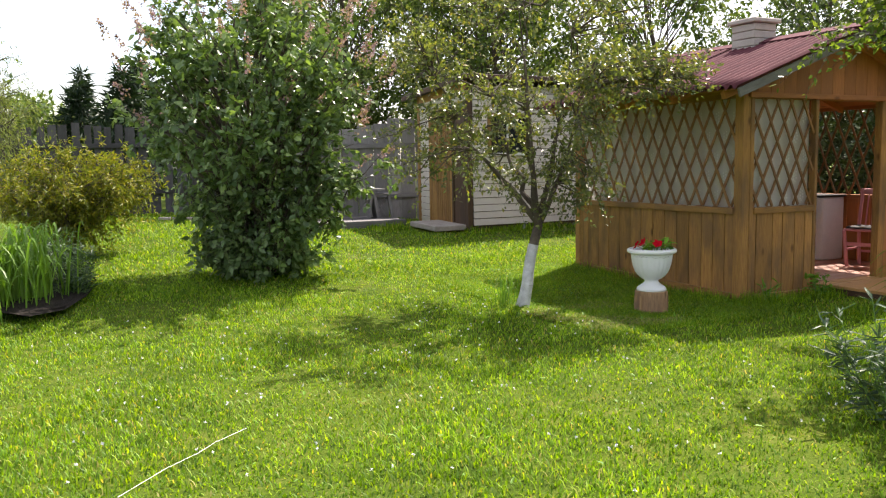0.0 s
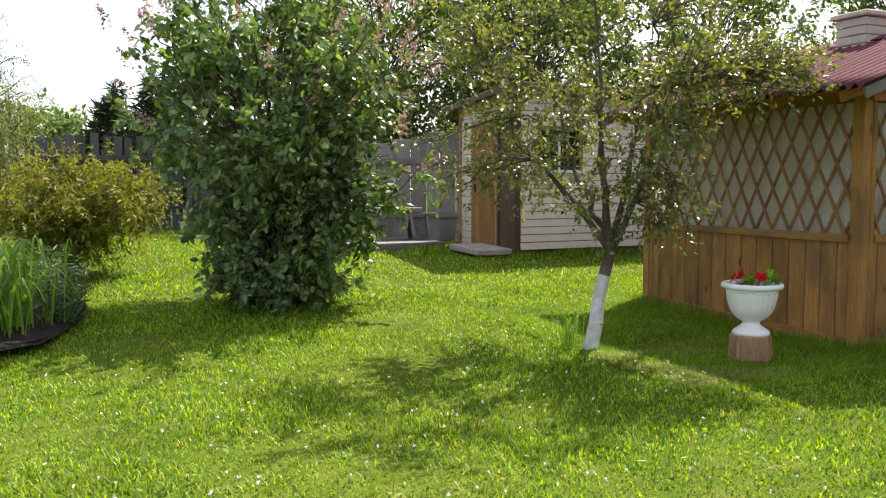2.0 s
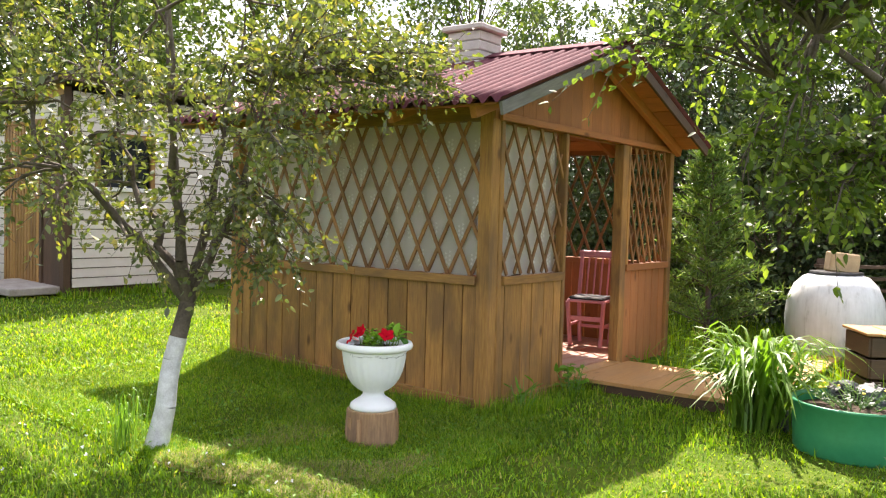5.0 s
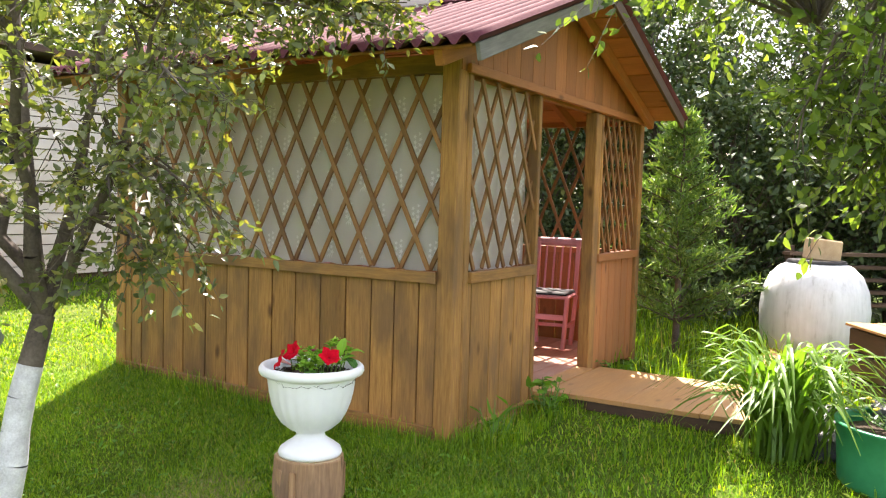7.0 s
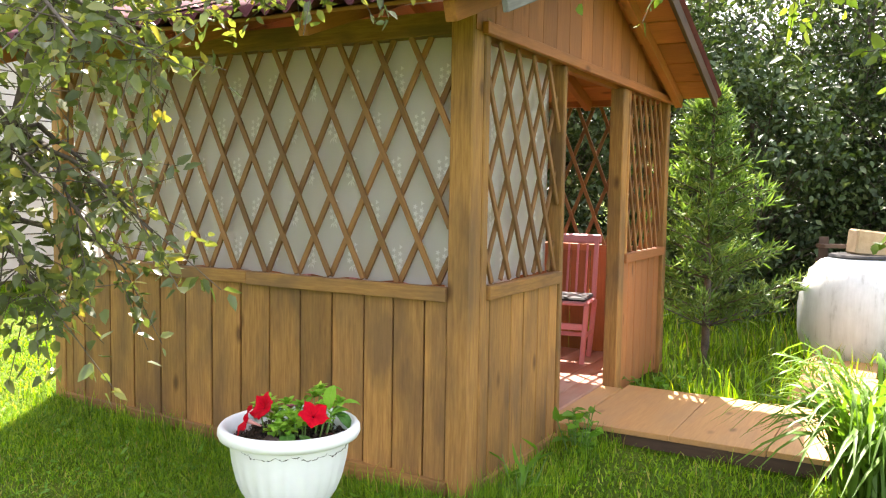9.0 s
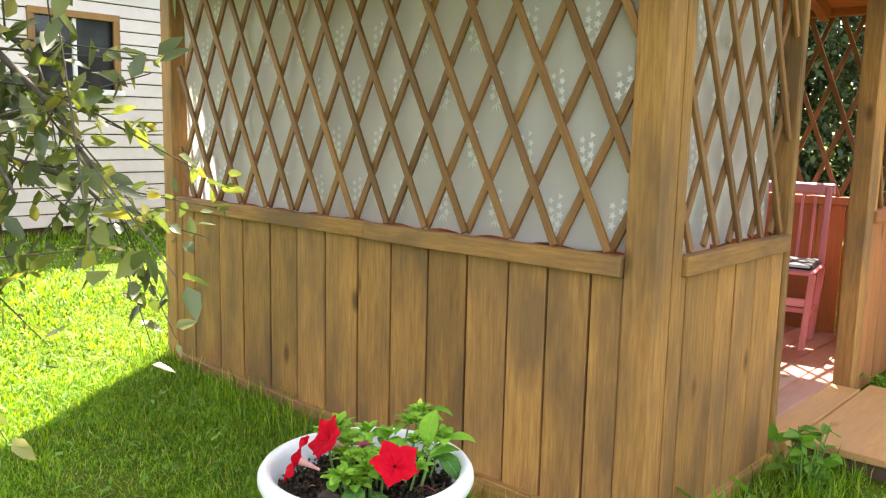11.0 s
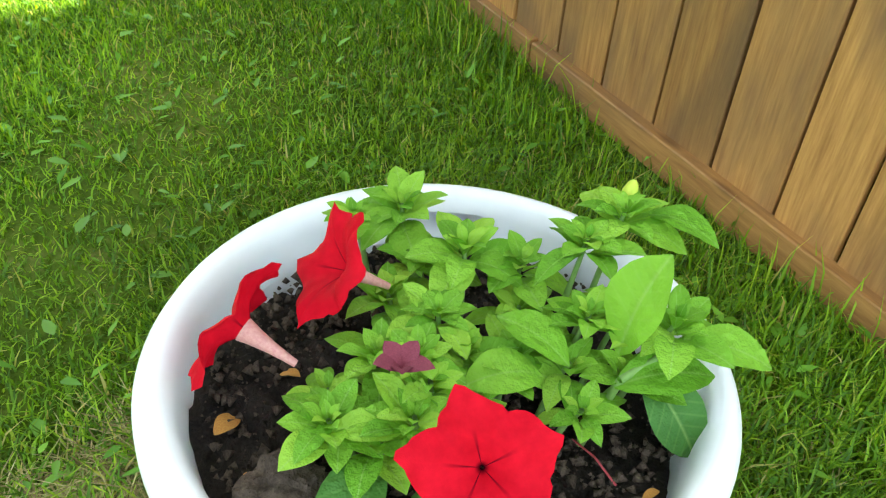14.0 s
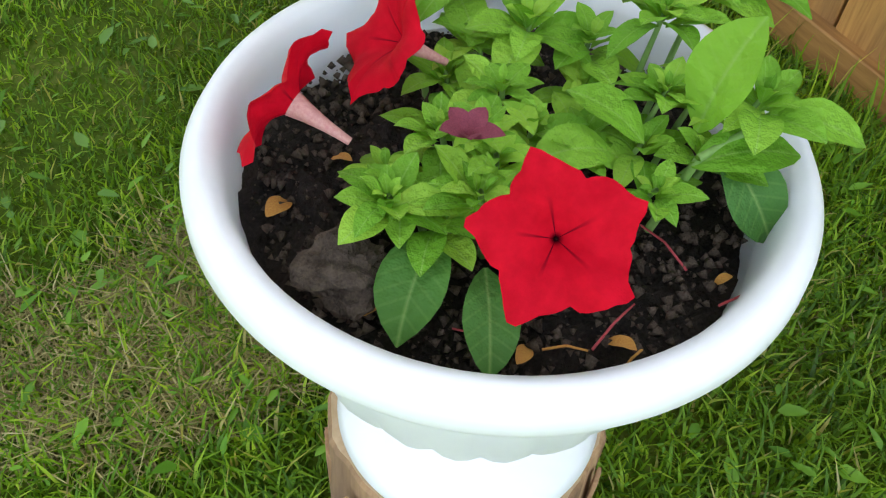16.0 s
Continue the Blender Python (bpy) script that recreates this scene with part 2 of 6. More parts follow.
M_GRASS = leafy("grass_blades", [(0.0, (0.055, 0.135, 0.006)), (0.35, (0.11, 0.245, 0.01)), (0.75, (0.21, 0.39, 0.018)), (0.95, (0.36, 0.53, 0.045)), (0.97, (0.40, 0.38, 0.10)), (1.0, (0.48, 0.44, 0.2))], 0.45, 0.5, 0.35, (1.6, 1.35, 0.3))
M_THATCH = leafy("dry_thatch", [(0.0, (0.17, 0.13, 0.055)), (0.6, (0.34, 0.29, 0.12)), (1.0, (0.52, 0.46, 0.22))], 0.2, 0.7, 0.2, (1.1, 1.05, 0.8))
M_LAWN_LEAF = leafy("lawn_weeds", [(0.0, (0.09, 0.23, 0.015)), (1.0, (0.2, 0.4, 0.035))], 0.35, 0.5)
M_APPLE = leafy("apple_leaves", [(0.0, (0.09, 0.115, 0.05)), (0.6, (0.15, 0.18, 0.072)), (0.88, (0.24, 0.25, 0.08)), (1.0, (0.38, 0.3, 0.09))], 0.42, 0.32, 0.6)
M_LILAC = leafy("lilac_leaves", [(0.0, (0.08, 0.14, 0.056)), (0.6, (0.145, 0.225, 0.095)), (1.0, (0.27, 0.37, 0.145))], 0.28, 0.35, 0.5)
M_GOLDBUSH = leafy("golden_bush", [(0.0, (0.12, 0.16, 0.02)), (0.6, (0.22, 0.24, 0.03)), (1.0, (0.36, 0.30, 0.05))], 0.4, 0.5)
M_BIRCH = leafy("wood_edge_leaves", [(0.0, (0.065, 0.11, 0.032)), (0.6, (0.115, 0.17, 0.048)), (1.0, (0.21, 0.27, 0.075))], 0.38, 0.45)
M_THICKET = leafy("thicket_leaves", [(0.0, (0.03, 0.055, 0.02)), (0.6, (0.058, 0.095, 0.032)), (1.0, (0.12, 0.16, 0.055))], 0.18, 0.5)
M_PLUM = leafy("bright_leaves", [(0.0, (0.065, 0.11, 0.03)), (0.6, (0.12, 0.18, 0.045)), (1.0, (0.25, 0.32, 0.07))], 0.5, 0.4)
M_WILLOW = leafy("willow_leaves", [(0.0, (0.13, 0.17, 0.06)), (1.0, (0.26, 0.3, 0.12))], 0.4, 0.5)
M_SPRUCE = leafy("spruce_needles", [(0.0, (0.012, 0.03, 0.016)), (1.0, (0.035, 0.065, 0.03))], 0.15, 0.6)
M_PINE = leafy("pine_needles", [(0.0, (0.08, 0.15, 0.04)), (0.7, (0.14, 0.23, 0.065)), (1.0, (0.25, 0.31, 0.1))], 0.38, 0.5)
M_IRIS = leafy("sword_leaves", [(0.0, (0.09, 0.2, 0.03)), (1.0, (0.22, 0.37, 0.07))], 0.42, 0.4)
M_DAYLILY = leafy("strap_leaves", [(0.0, (0.085, 0.19, 0.025)), (0.7, (0.15, 0.27, 0.04)), (1.0, (0.28, 0.36, 0.07))], 0.45, 0.42, 0.35)
M_BLUEPLANT = leafy("bluish_leaves", [(0.0, (0.04, 0.085, 0.045)), (1.0, (0.09, 0.15, 0.075))], 0.25, 0.5)
M_PETUNIA = leafy("petunia_leaves", [(0.0, (0.10, 0.235, 0.035)), (0.6, (0.15, 0.31, 0.05)), (1.0, (0.24, 0.40, 0.07))], 0.25, 0.5, 0.3)
M_BLOSSOM = leafy("faded_lilac_bloom", [(0.0, (0.33, 0.2, 0.3)), (0.6, (0.45, 0.3, 0.4)), (1.0, (0.4, 0.26, 0.22))], 0.3, 0.7)
M_BARK = speckled("grey_bark", (0.05, 0.038, 0.03), (0.15, 0.12, 0.095), 9.0, 0.9, 0.8)
M_LIME = speckled("limewashed_bark", (0.42, 0.41, 0.42), (0.75, 0.75, 0.77), 14.0, 0.9, 0.9)
M_WHITE = speckled("white_plastic", (0.77, 0.78, 0.79), (0.84, 0.85, 0.86), 3.0, 0.38, 0.05, 0.5)
M_SOIL = speckled("dark_soil", (0.006, 0.005, 0.0045), (0.035, 0.027, 0.021), 40.0, 0.95, 1.0, 0.2, dist=0.006)
M_SIDING = speckled("cream_siding", (0.60, 0.545, 0.49), (0.68, 0.63, 0.575), 1.5, 0.5, 0.05)
M_ROOFRED = speckled("red_corrugated", (0.085, 0.026, 0.036), (0.15, 0.05, 0.06), 5.0, 0.85, 0.2, 0.15)
M_DARKROOF = speckled("dark_roof_edge", (0.06, 0.05, 0.045), (0.12, 0.1, 0.09), 5.0, 0.8)
M_CONCRETE = speckled("worn_concrete", (0.27, 0.24, 0.21), (0.42, 0.38, 0.33), 7.0, 0.9, 0.4)
M_GREENPAINT = speckled("green_enamel", (0.02, 0.2, 0.085), (0.035, 0.27, 0.12), 3.0, 0.35, 0.1, 0.5)
M_ROCK = speckled("dark_stone", (0.02, 0.02, 0.022), (0.12, 0.12, 0.125), 9.0, 0.55, 0.9, 0.5, dist=0.01)


def tank_material():
    """White plastic with dark streaks that run down from the lid."""
    m, n, l, p = material("stained_white_tank")
    streak = noise_of(n, l, 5.0, 5.0, (3.0, 3.0, 0.35), rough=0.65)
    grime = noise_of(n, l, 9.0, 5.0)
    r = ramp(n, [(0.36, (0.74, 0.75, 0.75)), (0.56, (0.62, 0.63, 0.62)), (0.72, (0.3, 0.3, 0.27))])
    l.new(mixed(n, l, 0.3, streak, grime), r.inputs["Fac"])
    l.new(r.outputs["Color"], p.inputs["Base Color"])
    p.inputs["Roughness"].default_value = 0.55
    bumped(n, l, p, grime, 0.25, 0.004)
    return m


M_TARP = tank_material()
M_STOVE = speckled("white_enamel", (0.7, 0.69, 0.68), (0.8, 0.79, 0.78), 4.0, 0.35, 0.05)
M_BLACK = speckled("black_iron", (0.012, 0.012, 0.013), (0.03, 0.03, 0.03), 8.0, 0.5, 0.1)
M_GLASS_DARK = speckled("dark_window_glass", (0.015, 0.018, 0.02), (0.03, 0.034, 0.036), 2.0, 0.08, 0.0, 0.6)
M_CHIMNEY = speckled("pale_brick", (0.42, 0.38, 0.34), (0.55, 0.5, 0.46), 6.0, 0.9, 0.3)


def lawn_material():
    m, n, l, p = material("lawn_soil")
    big = noise_of(n, l, 0.55, 5.0)
    mid = noise_of(n, l, 4.5, 5.0)
    fine = noise_of(n, l, 70.0, 3.0)
    r = ramp(n, [(0.3, (0.035, 0.062, 0.006)), (0.52, (0.075, 0.12, 0.01)), (0.76, (0.2, 0.18, 0.06))])
    l.new(mixed(n, l, 0.5, mid, fine), r.inputs["Fac"])
    r2 = ramp(n, [(0.35, (0.8, 0.85, 0.8)), (0.7, (1.2, 1.1, 1.0))])
    l.new(big, r2.inputs["Fac"])
    l.new(mixed(n, l, 1.0, r.outputs["Color"], r2.outputs["Color"], "MULTIPLY"), p.inputs["Base Color"])
    p.inputs["Roughness"].default_value = 0.95
    p.inputs["Specular IOR Level"].default_value = 0.1
    bumped(n, l, p, fine, 0.8, 0.01)
    return m


def curtain_material():
    m, n, l, p = material("lace_curtain")
    f = noise_of(n, l, 2.0, 3.0, (1, 1, 0.3))
    r = ramp(n, [(0.3, (0.66, 0.64, 0.61)), (0.7, (0.76, 0.74, 0.71))])
    l.new(f, r.inputs["Fac"])
    l.new(r.outputs["Color"], p.inputs["Base Color"])
    p.inputs["Roughness"].default_value = 0.9
    t = n.new("ShaderNodeBsdfTranslucent")
    t.inputs["Color"].default_value = (0.62, 0.61, 0.59, 1)
    mx = n.new("ShaderNodeMixShader")
    mx.inputs[0].default_value = 0.4
    l.new(p.outputs[0], mx.inputs[1])
    l.new(t.outputs[0], mx.inputs[2])
    l.new(mx.outputs[0], n["Material Output"].inputs["Surface"])
    weave = noise_of(n, l, 400.0, 1.0)
    bumped(n, l, p, weave, 0.2, 0.0005)
    return m


M_LAWN = lawn_material()
M_CURTAIN = curtain_material()
M_THREAD = speckled("white_embroidery", (0.84, 0.83, 0.82), (0.9, 0.9, 0.89), 60.0, 0.8, 0.3)

# ---- the ground, one sheet to the horizon ----
gx = np.concatenate([[-900, -400, -150, -60, -30], np.arange(-16, 30.1, 0.4), [40, 70, 150, 400, 900]])
gy = np.concatenate([[-900, -300, -80, -30], np.arange(-10, 30.1, 0.4), [40, 70, 150, 400, 900]])
XX, YY = np.meshgrid(gx, gy, indexing="ij")
bumps = 0.012 * np.sin(XX * 2.1 + YY * 0.7) * np.sin(YY * 1.9 - XX * 0.4)
GV = np.stack([XX, YY, ground_z(XX, YY) + bumps], -1).reshape(-1, 3)
ni, nj = len(gx), len(gy)
ii, jj = np.meshgrid(np.arange(ni - 1), np.arange(nj - 1), indexing="ij")
a0 = (ii * nj + jj).ravel()
GT = np.concatenate([np.stack([a0, a0 + nj, a0 + nj + 1], 1), np.stack([a0, a0 + nj + 1, a0 + 1], 1)])
ground = part("ground", tri_mesh("ground", GV, GT), M_LAWN, smooth=True)
tagged(ground, "mown lawn with thin dry patches, rising gently towards the shed", "lawn", kind="structure")

# ---- the summerhouse ----
X0, X1, Y0, Y1 = 6.85, 10.05, 5.67, 8.42
RAIL_LO, RAIL_HI, TOP = 0.875, 0.945, 2.0
FLOOR = 0.12
gazebo = thing("gazebo", (8.4, 7.0, 0), "golden-stained wooden summerhouse with lattice walls, lace curtains and red corrugated roof", "summerhouse")


def post(x, y, sx, sy, z0, z1, label=""):
    board("post", gazebo, (sx, sy, z1 - z0), (x, y, (z0 + z1) / 2), GOLD["z"], bevel=0.006, label=label)


post(X0 + 0.04, Y0 + 0.055, 0.10, 0.11, -0.03, 2.14)
post(X0 + 0.116, Y0 + 0.028, 0.05, 0.07, -0.03, 2.10)
post(X0 + 0.04, Y1 - 0.04, 0.09, 0.09, 0.0, 2.12)
post(X1 - 0.04, Y0 + 0.04, 0.09, 0.09, -0.03, 2.12)
post(X1 - 0.04, Y1 - 0.04, 0.09, 0.09, 0.0, 2.12)
post(7.885, Y0 + 0.03, 0.045, 0.075, 0.02, TOP + 0.02)
post(8.97, Y0 + 0.045, 0.11, 0.09, -0.02, TOP + 0.02)
post(9.055, Y0 + 0.03, 0.04, 0.06, 0.95, TOP + 0.02)


def plank_row(axis, fixed, cuts, z0, z1, wood_set, thick=0.022, outward=-1):
    """Upright boards side by side with narrow dark gaps."""
    for a, b in zip(cuts, cuts[1:]):
        jig = rng.uniform(-0.002, 0.002)
        mid, wide = (a + b) / 2, b - a - 0.009
        zz = z0 + rng.uniform(-0.006, 0.006)
        if axis == "y":
            board("plank", gazebo, (thick, wide, z1 - zz), (fixed + jig, mid, (zz + z1) / 2), wood_set["z"], (0, rng.uniform(-0.15, 0.15), 0))
        else:
            board("plank", gazebo, (wide, thick, z1 - zz), (mid, fixed + jig, (zz + z1) / 2), wood_set["z"], (rng.uniform(-0.15, 0.15), 0, 0))


LEFT_CUTS = [5.782, 5.9, 6.062, 6.221, 6.404, 6.592, 6.786, 6.973, 7.17, 7.359, 7.55, 7.755, 7.946, 8.165, 8.27, 8.335]
plank_row("y", X0 + 0.014, LEFT_CUTS, 0.07, 0.9, GOLD)
FRONT_CUTS = [6.945, 7.048, 7.28, 7.42, 7.597, 7.746, 7.862]
plank_row("x", Y0 + 0.014, FRONT_CUTS, 0.03, 0.9, GOLD)
plank_row("x", Y0 + 0.035, [9.03, 9.2, 9.36, 9.52, 9.68, 9.84, 9.97], 0.03, 0.9, GABLE)
plank_row("y", X1 - 0.035, list(np.arange(5.76, 8.36, 0.162)), 0.05, 0.9, GABLE)
plank_row("x", Y1 - 0.035, list(np.arange(6.93, 9.98, 0.16)), 0.07, 0.9, GABLE)
# inner backing, coloured dark to stand for the shade in the gaps
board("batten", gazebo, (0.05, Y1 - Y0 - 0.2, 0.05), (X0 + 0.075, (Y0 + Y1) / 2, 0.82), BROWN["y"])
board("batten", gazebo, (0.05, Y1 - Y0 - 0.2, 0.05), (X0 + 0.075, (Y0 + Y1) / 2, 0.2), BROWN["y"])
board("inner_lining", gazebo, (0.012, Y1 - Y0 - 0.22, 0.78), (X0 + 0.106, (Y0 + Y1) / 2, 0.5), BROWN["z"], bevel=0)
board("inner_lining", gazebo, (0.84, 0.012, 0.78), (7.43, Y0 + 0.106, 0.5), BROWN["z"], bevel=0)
# base boards
board("base_board", gazebo, (0.035, 1.28, 0.085), (X0 - 0.008, 7.695, 0.085), GOLD["y"], (1.3, 0, 0))
board("base_board", gazebo, (0.035, 1.28, 0.085), (X0 - 0.010, 6.405, 0.055), GOLD["y"], (1.3, 0, 0))
board("base_board", gazebo, (0.86, 0.03, 0.07), (7.43, Y0 - 0.006, 0.03), GOLD["x"])
# rails over the boards
board("rail", gazebo, (0.045, 1.375, 0.062), (X0 + 0.0, 7.603, 0.911), GOLD["y"])
board("rail", gazebo, (0.045, 1.13, 0.064), (X0 - 0.002, 6.348, 0.908), GOLD["y"])
board("rail", gazebo, (0.865, 0.045, 0.062), (7.43, Y0 + 0.0, 0.908), GOLD["x"])
board("rail", gazebo, (0.95, 0.07, 0.06), (9.5, Y0 + 0.02, 0.93), GABLE["x"])
board("rail", gazebo, (0.07, Y1 - Y0 - 0.16, 0.05), (X1 - 0.035, (Y0 + Y1) / 2, 0.925), GABLE["y"])
board("rail", gazebo, (X1 - X0 - 0.16, 0.07, 0.05), ((X0 + X1) / 2, Y1 - 0.035, 0.925), GABLE["x"])
# top beams
board("beam", gazebo, (0.08, Y1 - Y0 - 0.18, 0.1), (X0 + 0.045, (Y0 + Y1) / 2, 2.07), GOLD["y"])
board("beam", gazebo, (0.08, Y1 - Y0 - 0.18, 0.1), (X1 - 0.045, (Y0 + Y1) / 2, 2.07), GABLE["y"])
board("beam", gazebo, (X1 - X0 - 0.18, 0.07, 0.09), ((X0 + X1) / 2, Y1 - 0.04, 2.07), GABLE["x"])
board("beam", gazebo, (X1 - X0 - 0.24, 0.05, 0.09), ((X0 + X1) / 2 + 0.02, Y0 + 0.07, 2.06), GABLE["x"])


def lattice(axis, fixed, a, b, z0, z1, pitch=0.187, slope=2.45, phase=0.0, proud=1, outer=-1, knot=0.0):
    """Crossed slats in two layers, each slat cut to the opening."""
    for layer, sgn in ((0, -outer), (1, outer)):
        reach = (z1 - z0) / slope
        for k in range(-20, 45):
            u0 = a + phase + k * pitch - sgn * knot / slope
            lo, hi = u0, u0 + sgn * reach
            t0, t1 = 0.0, 1.0
            d = hi - lo
            ts = sorted([(a - lo) / d, (b - lo) / d])
            t0, t1 = max(t0, ts[0]), min(t1, ts[1])
            if t1 - t0 < 0.06:
                continue
            p = (lo + d * t0, z0 + (z1 - z0) * t0)
            q = (lo + d * t1, z0 + (z1 - z0) * t1)
            length = math.hypot(q[0] - p[0], q[1] - p[1])
            tilt = math.degrees(math.atan2(q[0] - p[0], q[1] - p[1])) + rng.uniform(-0.5, 0.5)
            mid = ((p[0] + q[0]) / 2, (p[1] + q[1]) / 2)
            off = (-0.004 if layer else 0.0135) * proud
            sl = round(length, 2)
            if axis == "y":
                board("lattice_slat", gazebo, (0.014, 0.027, sl), (fixed + off, mid[0], mid[1]), SLAT, (-tilt, 0, 0), 0.002)
            else:
                board("lattice_slat", gazebo, (0.027, 0.014, sl), (mid[0], fixed + off, mid[1]), SLAT, (0, tilt, 0), 0.002)


lattice("y", X0 + 0.02, 5.78, 8.29, 0.945, 2.02, pitch=0.1935, slope=2.03, phase=0.07, outer=1)
lattice("x", Y0 + 0.02, 7.0, 7.86, 0.945, 2.02, pitch=0.19, slope=2.0, phase=0.055, knot=0.06)
lattice("x", Y0 + 0.03, 9.08, 9.97, 0.96, 2.02, pitch=0.13, phase=0.03)
lattice("y", X1 - 0.03, 5.76, 8.34, 0.95, 2.02, pitch=0.187, proud=-1)
lattice("x", Y1 - 0.03, 6.93, 9.97, 0.95, 2.02, pitch=0.187, proud=-1)


def curtain(axis, fixed, a, b, z0, z1):
    """A lace panel with soft folds and embroidered sprigs."""
    nu, nz = int((b - a) / 0.02), 12
    us, zs = np.linspace(a, b, nu), np.linspace(z0, z1, nz)
    U, Z = np.meshgrid(us, zs, indexing="ij")
    fold = 0.006 * np.sin(U * 37) * np.clip((Z - z0) * 3, 0.25, 1) + 0.004 * np.sin(U * 11 + Z * 4)
    hem = np.where(Z < z0 + 0.02, 0.006 * np.sin(U * 26), 0)
    V = np.stack([fixed + fold, U, Z + hem], -1) if axis == "y" else np.stack([U, fixed + fold, Z + hem], -1)
    i2, j2 = np.meshgrid(np.arange(nu - 1), np.arange(nz - 1), indexing="ij")
    b0 = (i2 * nz + j2).ravel()
    T = np.concatenate([np.stack([b0, b0 + nz, b0 + nz + 1], 1), np.stack([b0, b0 + nz + 1, b0 + 1], 1)])
    cloth = part("lace_curtain", tri_mesh("lace_curtain", V.reshape(-1, 3), T), M_CURTAIN, gazebo, "translucent white lace curtain with embroidered flower sprigs", smooth=True)
    bm = bmesh.new()
    row, z = 0, z0 + 0.05
    while z < z1 - 0.12:
        u = a + 0.06 + (0.12 if row % 2 else 0.0)
        while u < b - 0.05:
            for k in range(7):
                cu = u + (k % 2 - 0.5) * 0.032 + rng.uniform(-0.004, 0.004)
                cz = z + 0.02 + k * 0.0155
                ncut = 10 if k < 6 else 6
                ring = []
                for s in range(ncut):
                    ang = 2 * math.pi * s / ncut
                    rr = (0.018 if s % 2 else 0.008) * (1.0 - 0.05 * k)
                    pu, pz = cu + rr * math.cos(ang), cz + rr * math.sin(ang)
                    off = fixed - 0.0125
                    ring.append(bm.verts.new((off, pu, pz) if axis == "y" else (pu, off, pz)))
                bm.faces.new(ring)
            for s in (-1, 0, 1):
                tip = (u + s * 0.02, z - 0.018)
                quad = [(u, z + 0.014), (u + s * 0.012 + 0.004, z), tip, (u + s * 0.012 - 0.004, z)]
                bm.faces.new([bm.verts.new((fixed - 0.0125, pu, pz) if axis == "y" else (pu, fixed - 0.0125, pz)) for pu, pz in quad])
            u += 0.24 + rng.uniform(-0.01, 0.01)
        z += 0.2
        row += 1
    part("embroidery", bm, M_THREAD, cloth, "white embroidered flower sprigs")["kind"] = "stuff"


curtain("y", X0 + 0.075, 5.79, 8.33, 0.935, 2.03)
curtain("x", Y0 + 0.075, 6.99, 7.86, 0.935, 2.03)

# floor boards inside
for k in range(20):
    yy = Y0 + 0.09 + k * 0.135
    if yy < Y1 - 0.1:
        board("floor_board", gazebo, (X1 - X0 - 0.26, 0.13, 0.03), ((X0 + X1) / 2 + 0.03, yy + 0.06, FLOOR - 0.015), FLOORW["x"])
for xx in (7.4, 8.4, 9.4):
    board("joist", gazebo, (0.08, Y1 - Y0 - 0.3, 0.12), (xx, (Y0 + Y1) / 2, 0.03), BROWN["y"])
board("sill", gazebo, (0.98, 0.15, 0.12), (8.41, Y0 + 0.03, 0.045), DECK["x"])

# the roof: two corrugated slopes
RIDGE_X, RIDGE_Z, EAVE_L, EAVE_R = 8.2, 2.71, 6.42, 10.0
RY0, RY1 = 5.33, 8.62


def corrugated(xe, ze, xr, zr, y0, y1, thick=0.006):
    n = int((y1 - y0) / 0.0125)
    ys = np.linspace(y0, y1, n)
    nx = 8
    vs = []
    for top in (1, 0):
        for i in range(nx):
            f = i / (nx - 1)
            x, z = xe + (xr - xe) * f, ze + (zr - ze) * f
            zz = z + 0.022 * np.sin(2 * np.pi * ys / 0.105) + (thick if top else 0)
            vs.append(np.stack([np.full(n, x), ys, zz], 1))
    V = np.concatenate(vs)
    T = []
    for layer in (0, 1):
        for i in range(nx - 1):
            b = (layer * nx + i) * n + np.arange(n - 1)
            T += [np.stack([b, b + n, b + n + 1], 1), np.stack([b, b + n + 1, b + 1], 1)]
    e = np.arange(n - 1)
    b2 = nx * n + e
    T += [np.stack([e, e + 1, b2 + 1], 1), np.stack([e, b2 + 1, b2], 1)]
    return tri_mesh("roof_sheet", V, np.concatenate(T))


EZ = 2.065
for xe, yy0, yy1 in ((EAVE_L - 0.06, RY0 - 0.03, 6.98), (EAVE_L - 0.06, 6.95, RY1), (EAVE_R + 0.06, RY0 - 0.03, 6.98), (EAVE_R + 0.06, 6.95, RY1)):
    sgn = -1 if xe < RIDGE_X else 1
    lift = 0.008 if yy0 > 6 else 0.0
    slope = (RIDGE_Z - EZ) / (RIDGE_X - EAVE_L)
    ze = EZ + 0.035 + lift - 0.06 * slope
    part("roof_sheet", corrugated(xe, ze, RIDGE_X, RIDGE_Z + 0.035 + lift, yy0, yy1), M_ROOFRED, gazebo, "faded red corrugated roofing sheet", smooth=True)
